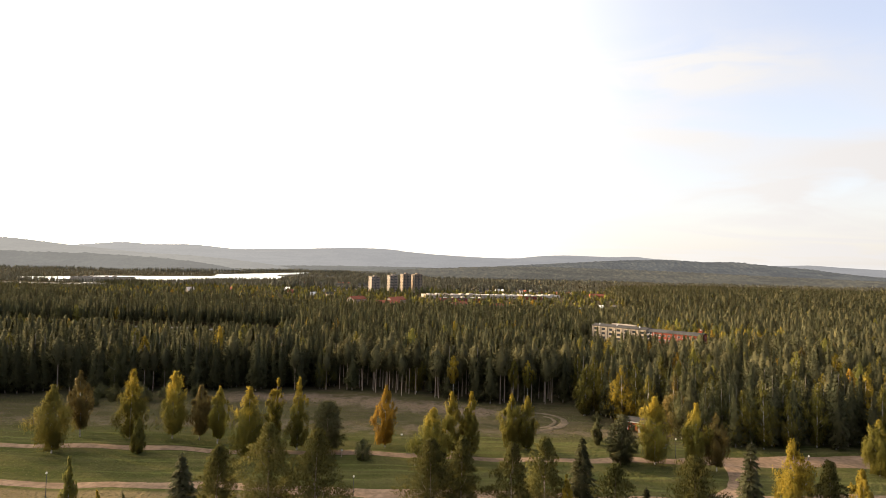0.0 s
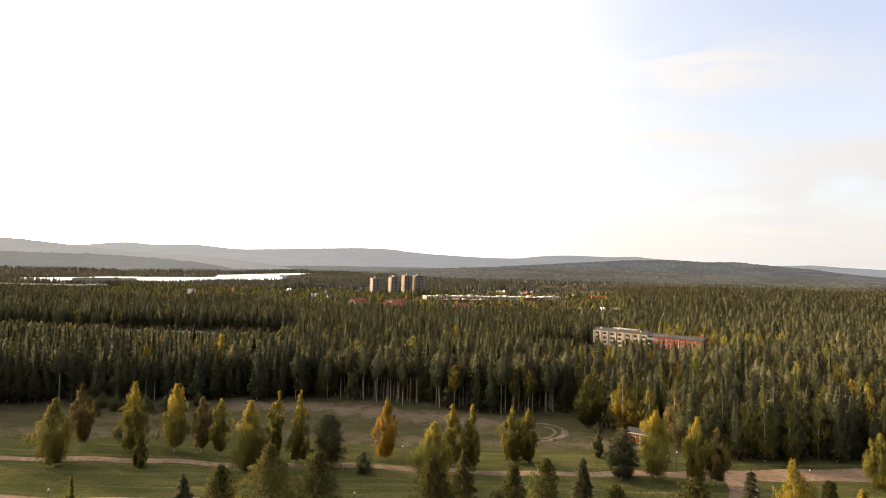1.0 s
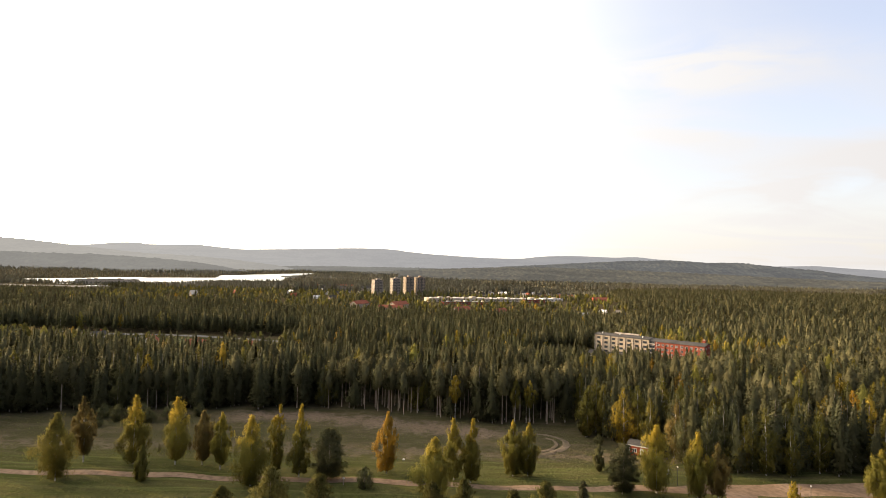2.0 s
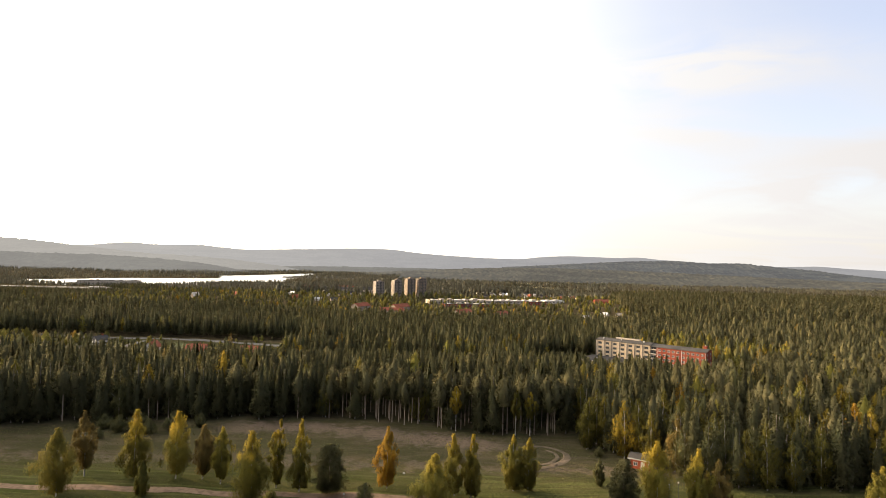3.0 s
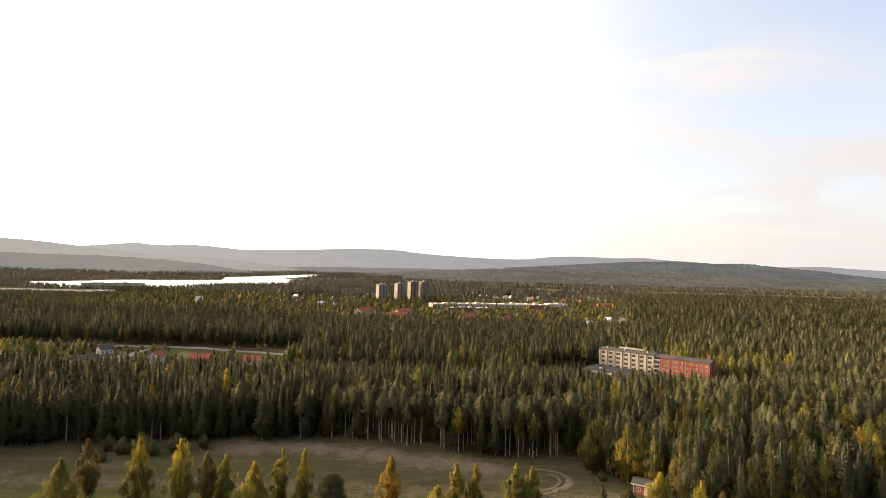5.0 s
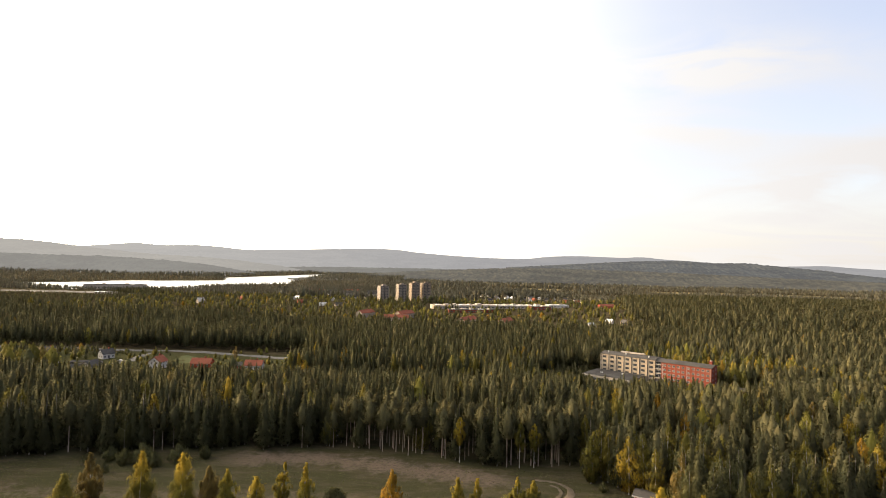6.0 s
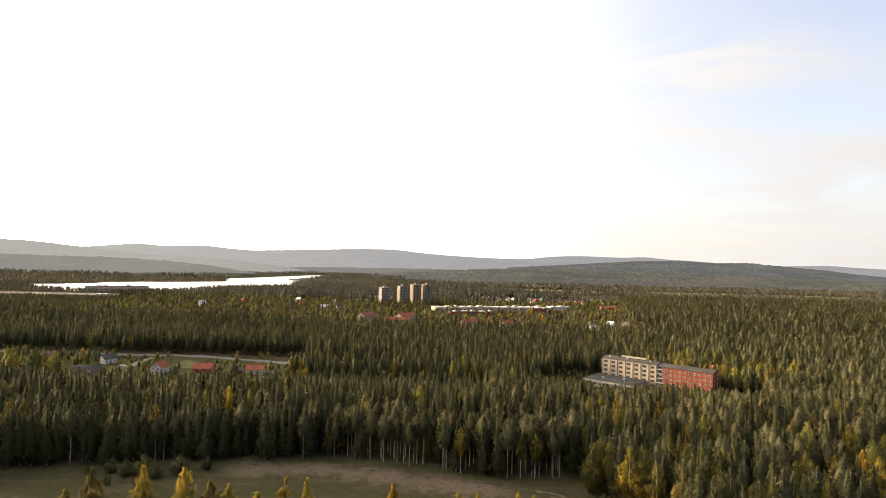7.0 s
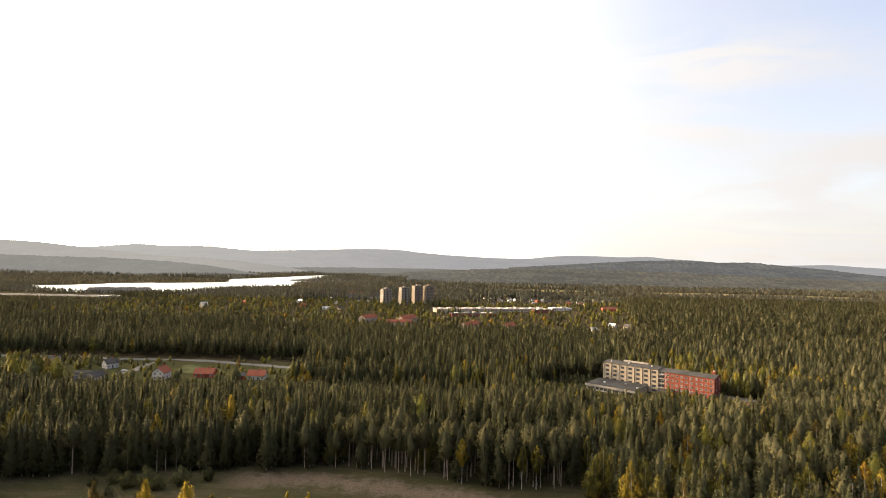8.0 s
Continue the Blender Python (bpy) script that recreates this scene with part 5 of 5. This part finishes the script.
for c in range(6):
    window(annex, 0.4, 3.0 + c * 3.3, 0.9, 2.3, 1.7, 270, WHITE)
for sx, sy in ((8, 9), (20, 14), (30, 7)):
    part("roof_hatch", join([box(sx, sy, 4.25, sx + 1.2, sy + 1.2, 4.7), box(sx - 0.08, sy - 0.08, 4.7, sx + 1.28, sy + 1.28, 4.82)]), GREY_METAL, annex)

porch = tagged(new("entrance_canopy"), "flat grey entrance canopy on posts", "canopy")
porch.matrix_basis = at_building(37.5, 9, GZ)
part("roof", join([box(0, 0, 3.3, 9.5, 8.2, 3.55), box(-0.1, -0.1, 3.05, 9.6, 0.0, 3.62)]), ROOFING, porch)
for qx, qy in ((0.4, 0.4), (9.1, 0.4), (0.4, 7.5), (9.1, 7.5)):
    part("post", tube([(qx, qy, 0), (qx, qy, 3.3)], [0.1, 0.1], 8), GREY_METAL, porch)

wing = tagged(new("side_wing"), "low brick wing with a grey roof", "building")
wing.matrix_basis = at_building(70.2, 0.5, GZ)
part("wall", box(0, 2, 0, 21, 11, 3.2), BRICK, wing)
part("roof", gable_roof(0, 21, 2, 11, 3.2, 0.8, 0.4), ROOFING, wing)
for c in range(7):
    window(wing, 1.8 + c * 2.9, 2, 1.0, 1.5, 1.3)

# ---------------------------------------------------------------- houses in the clearing
house("white two-storey house with a red tiled roof", -190.5, 347.0, 90, 9.2, 7.6, 5.0, 3.2, WHITE, ROOF_TILE, 2, 3)
house("white gabled house with a dark roof", -243.0, 375.0, 60, 8.0, 6.6, 3.6, 2.8, WHITE, ROOFING, 1, 3)
house("low house with a wide red roof", -165.5, 356.0, 4, 12.5, 7.5, 2.9, 2.8, RED_WOOD, ROOF_TILE, 1, 4)
house("white house with a red tiled roof", -129.5, 354.0, 3, 11.0, 7.4, 3.2, 2.8, WHITE, ROOF_TILE, 1, 4)
house("pale house with a dark felt roof", -291.0, 383.0, 10, 10.0, 7.5, 3.2, 2.4, PLASTER, ROOFING, 1, 3)
house("weathered grey barn with a steep roof", -228.5, 338.0, 80, 9.0, 6.5, 2.8, 2.8, CONCRETE, ROOFING, 1, 2, False, name="barn")
house("small grey shed with a metal roof", -233.0, 329.0, 60, 7.0, 5.0, 2.4, 2.0, CONCRETE, ROOFING, 1, 2, False, name="shed")
house("long low carport with a dark roof", -240.0, 350.0, 5, 18.0, 5.0, 2.3, 0.8, CONCRETE, ROOFING, 1, 5, False, name="garage")
house("brown wooden shed near the road", -141.5, 352.0, 20, 8.0, 6.0, 2.5, 1.8, RED_WOOD, ROOFING, 1, 2, False, name="shed")
ribbon("road_valley", "asphalt road behind the houses", [(-420, 404), (-288, 411), (-248, 407), (-212, 412), (-178, 407), (-158, 401), (-135, 397), (-108, 392), (-83, 389), (-40, 381), (0, 372)], [7] * 11, ASPHALT, "road", 0.40, 3.0)
ribbon("rail_yard", "bare gravel yard at the lake shore", [(-1000, 1000), (-850, 1030), (-700, 1045), (-575, 1035)], [40, 60, 62, 30], ASPHALT, "yard", 0.3, 6.0)
ribbon("drive", "gravel drive between the houses", [(-226, 401), (-224, 380), (-222, 362), (-228, 352)], [4, 6, 8, 5], ASPHALT, "road", 0.06, 2.0)
ribbon("lawn_strip", "short green lawn by the road", [(-199, 392), (-184, 380), (-180, 362)], [12, 20, 14], surface("green_lawn", two_scale((0.040, 0.050, 0.018), (0.054, 0.060, 0.024), (0.030, 0.036, 0.014), 0.2, 2.0), 0.95), "lawn", 0.05, 3.0)


def car(label, x, y, turn, paint):
    root = tagged(new("car"), label, "car", "parked cars")
    root.matrix_basis = pose(x, y, float(ground_z(x, y)) + 0.06, 0, 0, turn)
    prof = [(-2.1, 0.35), (2.1, 0.35), (2.15, 0.75), (1.2, 0.92), (0.5, 1.40), (-1.2, 1.42), (-1.9, 0.95), (-2.15, 0.8)]
    v = np.array([(px, sy * (0.85 if pz < 1.2 else 0.66), pz) for sy in (-1, 1) for px, pz in prof])
    t = []
    for i in range(8):
        j = (i + 1) % 8
        t += [(i, j, j + 8), (i, j + 8, i + 8)]
    for o in (0, 8):
        t += [tuple(k + o for k in q) for q in ((0, 1, 2), (0, 2, 3), (0, 3, 6), (0, 6, 7), (3, 4, 5), (3, 5, 6))]
    part("body", (v, np.array(t)), paint, root)
    part("windscreen", join([box(-1.1, -0.79, 0.98, 0.55, -0.755, 1.32), box(-1.1, 0.755, 0.98, 0.55, 0.79, 1.32)]), PANE, root)
    for wx in (-1.3, 1.3):
        for wy in (-0.88, 0.7):
            part("wheel", tube([(wx, wy, 0.32), (wx, wy + 0.18, 0.32)], [0.32, 0.32], 10), DARK, root)


car("white parked car on the grass", -262.0, 352.0, 10, WHITE)
car("grey parked car beside bushes", -273.0, 350.0, 70, GREY_METAL)
car("white parked car in the drive", -226.0, 364.0, 20, WHITE)

# ---------------------------------------------------------------- the town


def tower(label, x, y, turn, w, d, storeys, wall):
    """A tower block with rows of windows, a dark stair strip and a lift house on the roof."""
    root = tagged(new("tower_block"), label, "building", "tower blocks")
    root.matrix_basis = pose(x, y, -11.0, 0, 0, turn)
    h = storeys * 2.9
    part("wall", box(-w / 2, -d / 2, 0, w / 2, d / 2, h), wall, root)
    part("roof", join([box(-w / 2 - 0.25, -d / 2 - 0.25, h, w / 2 + 0.25, d / 2 + 0.25, h + 0.45), box(-3, -2, h + 0.45, 2.5, 4, h + 3.0)]), wall, root)
    for r in range(storeys):
        z = 0.9 + r * 2.9
        for k in (-0.3, 0.3):
            window(root, k * w, -d / 2, z, 2.0, 1.5, 0, WHITE)
        for k in (-0.36, -0.16, 0.16, 0.36):
            window(root, w / 2, k * d, z, 2.2, 1.5, 90, DARK)
        part("balcony", box(w / 2 + 0.005, -0.27 * d, z - 0.3, w / 2 + 1.1, -0.05 * d, z + 0.6), wall, root)
    part("stairwell_strip", box(w / 2 + 0.003, -0.9, 1, w / 2 + 0.1, 0.9, h - 0.5), DARK, root, "dark vertical stairwell glazing")


tower("pale ten-storey tower block", -127.0, 992, -58, 14, 17, 10, GREY_RENDER)
tower("pale ten-storey tower block with dark strips", -94.5, 1004, -58, 13, 16, 11, GREY_RENDER)
tower("tan ten-storey tower block", -71.0, 1024, -58, 13, 17, 12, TAN_RENDER)
tower("tan ten-storey tower block beside its twin", -50.0, 1034, -58, 13, 17, 12, TAN_RENDER)

house("long rendered block with a red roof", -112.0, 700, 60, 26, 11, 7.0, 3.6, PLASTER, ROOF_TILE, 2, 7, name="apartment_house", group="red-roofed blocks")
house("long rendered block with a red roof", -60.5, 700, 55, 28, 11, 7.0, 3.6, PLASTER, ROOF_TILE, 2, 7, name="apartment_house", group="red-roofed blocks")
house("rendered block with a dark red roof", -68.0, 668, 10, 30, 10, 5.0, 3.0, PLASTER, ROOF_TILE, 1, 7, name="apartment_house", group="red-roofed blocks")
house("long rendered block with a bright red roof", 20.5, 654, 58, 32, 11, 6.0, 3.6, PLASTER, ROOF_TILE, 2, 8, name="apartment_house", group="red-roofed blocks")
house("long rendered block with a red roof", 69.0, 668, 58, 26, 11, 4.0, 3.4, PLASTER, ROOF_TILE, 1, 7, name="apartment_house", group="red-roofed blocks")
house("house with a steep bright metal roof", -402.0, 850, 50, 10, 9, 3.5, 5.5, PLASTER, WHITE, 1, 3)


def hall(label, x, y, turn, length, depth, h, wall, roof, name="hall"):
    root = tagged(new(name), label, "building", "flat-roofed halls")
    root.matrix_basis = pose(x, y, float(ground_z(x, y)) - 0.3, 0, 0, turn)
    l, d = length / 2, depth / 2
    part("wall", box(-l, -d, 0, l, d, h), wall, root)
    part("roof", join([box(-l - 0.3, -d - 0.3, h, l + 0.3, d + 0.3, h + 0.45)]), roof, root)
    k = 0
    for fx in np.arange(-l + 6, l - 6, 14.0):
        part("rooflight", box(fx, -d * 0.5, h + 0.45, fx + 5 + 3 * (k % 2), d * 0.4, h + 1.2 + 0.7 * (k % 3)), WHITE if k % 3 == 0 else CONCRETE, root)
        k += 1
    for fx in np.arange(-l + 4, l - 3, 6.5):
        window(root, fx, -d, h * 0.35, 3.6, 1.6, 0, WHITE)


hall("long white flat-roofed shopping hall", 20, 885, 18, 106, 26, 6.0, CONCRETE, CONCRETE)
hall("long white flat-roofed hall with roof units", 112, 918, 14, 84, 24, 5.5, CONCRETE, WHITE)
hall("brown brick hall with an orange facade", 150, 905, 12, 34, 18, 5.0, BRICK, ROOFING)
hall("brick hall in front of the shops", 30, 820, 12, 70, 18, 4.5, BRICK, ROOFING)
hall("pale hall at the edge of the fields", 188, 950, 10, 36, 20, 5.0, WHITE, GREY_METAL)
hall("long grey warehouse with a dark roof beside the lake", -742, 1168, 24, 118, 28, 11.0, CONCRETE, ROOFING, "warehouse")
hall("low pale store by the railway yard", -655, 1005, 4, 40, 14, 4.0, CONCRETE, GREY_METAL, "warehouse")
for x, y, l, tr in ((-250, 1160, 42, 8), (-215, 1120, 34, 5), (-170, 1180, 30, 12), (-300, 1200, 40, 0), (-160, 1105, 26, 10), (-230, 1230, 36, 8)):
    house("pale four-storey apartment block in the town", x, y, tr, l, 12, 9.0, 2.5, CONCRETE, ROOFING if l % 4 else ROOF_TILE, 3, 8, False, "town blocks", "apartment_house")
house("low red house at the edge of the woods", 262, 905, 10, 26, 10, 4.0, 3.0, RED_WOOD, ROOF_TILE, 1, 6, False)
hr = np.random.default_rng(31)
KINDS = ((WHITE, ROOFING, "small white cottage with a dark roof"), (RED_WOOD, ROOF_TILE, "small red cottage with a tiled roof"), (PLASTER, ROOFING, "small cream cottage with a grey roof"), (WHITE, GREY_METAL, "small white cottage with a metal roof"))
for i in range(58):
    if i < 30:
        x, y = hr.uniform(70, 290), hr.uniform(1090, 1270)
    elif i < 50:
        x, y = hr.uniform(-420, -150), hr.uniform(860, 1180)
    else:
        x, y = hr.uniform(165, 320), hr.uniform(600, 700)
    w, r, words = KINDS[int(hr.integers(4))]
    house(words, x, y, float(hr.uniform(0, 180)), float(hr.uniform(7, 12)), 6.5, 3.0, 2.8, w, r, 1, 2, False, "cottages", "cottage")

# garden and street trees: loose leafy crowns between the buildings
p = np.concatenate([scatter(rng, -420, -80, 316, 416, 6.5), scatter(rng, -560, 340, 635, 1075, 10.5)])
clearing = p[:, 1] < 420
blocked = np.zeros(len(p), bool)
for ob in list(scene.objects):
    if ob.parent is None and ob.get("category") in ("house", "building", "car"):
        gap = 9.0 if ob.location.y < 600 else 13.0
        blocked |= np.hypot(p[:, 0] - ob.location.x, p[:, 1] - ob.location.y) < gap
        if ob.get("group") != "tower blocks":
            blocked |= (np.abs(p[:, 0] - ob.location.x) < 9) & (p[:, 1] < ob.location.y) & (p[:, 1] > ob.location.y - np.where(clearing, 15, 30))
valley = np.interp(p[:, 0], [-420, -288, -212, -158, -108, -40], [404, 411, 412, 401, 392, 381])
blocked |= clearing & (p[:, 1] > valley - np.where(p[:, 0] > -215, 17, 7)) & (p[:, 1] < valley + 6)
blocked |= clearing & (np.hypot((p[:, 0] + 188) / 16, (p[:, 1] - 378) / 16) < 1)
blocked |= (p[:, 1] > 872) & (p[:, 1] < 945) & (p[:, 0] > -45) & (p[:, 0] < 210)
p = p[~blocked & (rng.uniform(0, 1, len(p)) < np.where(p[:, 1] < 420, np.where(p[:, 0] < -255, 0.85, 0.66), np.where(p[:, 0] > -40, 0.52, 0.8)))]
leaf = rng.choice([I_BIRCH, I_DULL, I_FRESH, I_YELLOW, I_SPRUCE, I_PINE, I_ORANGE], len(p), p=[0.27, 0.32, 0.13, 0.02, 0.12, 0.13, 0.01])
kinds = np.where((leaf == I_SPRUCE) | (leaf == I_PINE), rng.integers(0, 6, len(p)), rng.integers(6, 9, len(p)))
size = np.where(p[:, 1] < 420, np.where(p[:, 0] < -255, 0.55, 0.36), 0.7) * rng.uniform(0.7, 1.2, len(p))
# larger garden trees: x, y, size, leaf
big = np.array([(-284, 338, 1.15, I_BIRCH), (-276, 330, 1.1, I_FRESH), (-268, 340, 1.2, I_BIRCH), (-261, 328, 1.1, I_DULL), (-254, 337, 1.15, I_FRESH), (-247, 330, 1.0, I_BIRCH), (-292, 330, 1.1, I_BIRCH), (-270, 350, 1.0, I_BROWN),
                (-90, 331, 0.85, I_ORANGE), (-81, 329, 0.7, I_ORANGE), (-102, 334, 0.9, I_DULL), (-98, 332, 0.7, I_DULL), (-138, 338, 0.95, I_DULL), (-205, 338, 0.6, I_DULL), (-213, 333, 0.55, I_FRESH), (-176, 338, 0.6, I_DULL), (-150, 338, 0.5, I_DULL), (-112, 340, 0.6, I_SPRUCE),
                (-150, 955, 0.9, I_DULL), (-138, 962, 0.8, I_BIRCH), (-126, 955, 0.9, I_DULL), (-114, 966, 0.8, I_SPRUCE), (-104, 958, 0.9, I_DULL), (-92, 968, 0.9, I_BIRCH), (-80, 964, 1.0, I_DULL), (-70, 974, 1.0, I_DULL), (-60, 980, 1.1, I_BIRCH),
                (-48, 985, 1.1, I_DULL), (-38, 990, 1.2, I_DULL), (-28, 1000, 1.2, I_DULL), (-20, 990, 1.1, I_BIRCH)])
p, size = np.vstack([p, big[:, :2]]), np.concatenate([size, big[:, 2] * 1.12])
leaf = np.concatenate([leaf, big[:, 3].astype(int)])
kinds = np.concatenate([kinds, np.full(len(big), 7)])
GARDEN = FAR[:6] + [soft_crown(600 + i, 12.0, 8.6, 0.03, "birch", 70, 0.9, 5, 4) for i in range(3)]
wood("garden_trees", "leafy garden and street trees between houses", "trees", planted(GARDEN, kinds, p, ground_z(p[:, 0], p[:, 1]) - 0.3, size, leaf, rng), LEAVES)

# ---------------------------------------------------------------- small things on the meadow
cabin = tagged(new("cabin"), "small red wooden cabin with white trim", "cabin")
cabin.matrix_basis = pose(53.6, 142.5, float(ground_z(53, 142)) - 0.1, 0, 0, -28)
part("wall", gable_walls(-3.2, 3.2, -2.3, 2.3, 2.7, 0.45), RED_WOOD, cabin)
part("roof", gable_roof(-3.2, 3.2, -2.3, 2.3, 2.7, 0.45, 0.5), ROOFING, cabin)
part("bargeboard", join([box(-3.74, -2.86, 2.58, 3.74, -2.805, 2.84)]), WHITE, cabin, "white bargeboard")
for qx in (-3.2, 3.12):
    part("corner_board", box(qx - 0.02, -2.36, 0.1, qx + 0.12, -2.303, 2.6), WHITE, cabin)
part("door", box(-0.5, -2.36, 0.1, 0.5, -2.304, 2.1), WHITE, cabin)
window(cabin, -1.8, -2.3, 0.9, 1.0, 1.0)
window(cabin, 1.8, -2.3, 0.9, 1.0, 1.0)
window(cabin, -3.2, 0, 0.9, 1.0, 1.0, 270)


def street_lamp(x, y):
    root = tagged(new("street_lamp"), "slim dark metal lamp post with a white head", "street lamp", "lamp posts")
    root.matrix_basis = pose(x, y, float(ground_z(x, y)) - 0.1)
    part("pole", tube([(0, 0, 0), (0, 0, 2), (0, 0, 4.2)], [0.07, 0.055, 0.04], 8), DARK, root)
    part("lamp_head", join([tube([(0, 0, 4.16), (0, 0, 4.3), (0, 0, 4.5)], [0.08, 0.17, 0.12], 10)]), WHITE, root, "white lamp head")


for x, y in ((-68.4, 94.4), (-14.9, 96.0), (53.6, 121.6), (77.7, 113.0)):
    street_lamp(x, y)

marker = tagged(new("marker_post"), "short weathered wooden post beside the gravel track", "post")
marker.matrix_basis = pose(-20.9, 116.6, float(ground_z(-20.9, 116.6)) - 0.1, 0, 3)
part("post", tube([(0, 0, 0), (0, 0, 1.9)], [0.09, 0.07], 7), BARK_PINE, marker)
part("sign_plate", box(-0.22, -0.09, 1.45, 0.22, -0.07, 1.75), GREY_METAL, marker)
stone = tagged(new("stone"), "small pale stone lying in the rough grass", "stone")
stone.matrix_basis = pose(-9.0, 132.0, float(ground_z(-9.0, 132.0)))
ang = np.arange(8) * np.pi / 4
rim = [np.stack([0.34 * k * np.cos(ang) * (1 + 0.15 * np.sin(3 * ang)), 0.26 * k * np.sin(ang), 0 * ang + z], 1) for k, z in ((0.8, -0.05), (1.0, 0.1), (0.6, 0.26))]
rim = np.vstack([*rim, [(0.02, 0, 0.30)]])
idx = [(k * 8 + q, k * 8 + (q + 1) % 8, (k + 1) * 8 + (q + 1) % 8) for k in range(2) for q in range(8)] + [(k * 8 + q, (k + 1) * 8 + (q + 1) % 8, (k + 1) * 8 + q) for k in range(2) for q in range(8)]
part("body", (rim, np.array(idx + [(16 + q, 16 + (q + 1) % 8, 24) for q in range(8)])), WHITE, stone, smooth=True)

cabinet = tagged(new("utility_cabinet"), "small white utility cabinet beside the track", "cabinet")
cabinet.matrix_basis = pose(53.5, 127.5, float(ground_z(53.5, 127.5)), 0, 0, 15)
part("body", box(-0.6, -0.3, 0, 0.6, 0.3, 1.1), WHITE, cabinet)
part("lid", box(-0.66, -0.36, 1.1, 0.66, 0.36, 1.18), GREY_METAL, cabinet)
for x, y in ((-581, 1195), (-573, 1200), (-562, 1192)):
    mast = tagged(new("mast"), "thin grey mast beside the lake", "mast", "masts")
    mast.matrix_basis = pose(x, y, -13)
    part("pole", tube([(0, 0, 0), (0, 0, 12), (0, 0, 24)], [0.5, 0.4, 0.3], 6), GREY_METAL, mast)
    part("antenna", tube([(0, 0, 24), (0, 0, 27)], [0.12, 0.08], 5), GREY_METAL, mast)
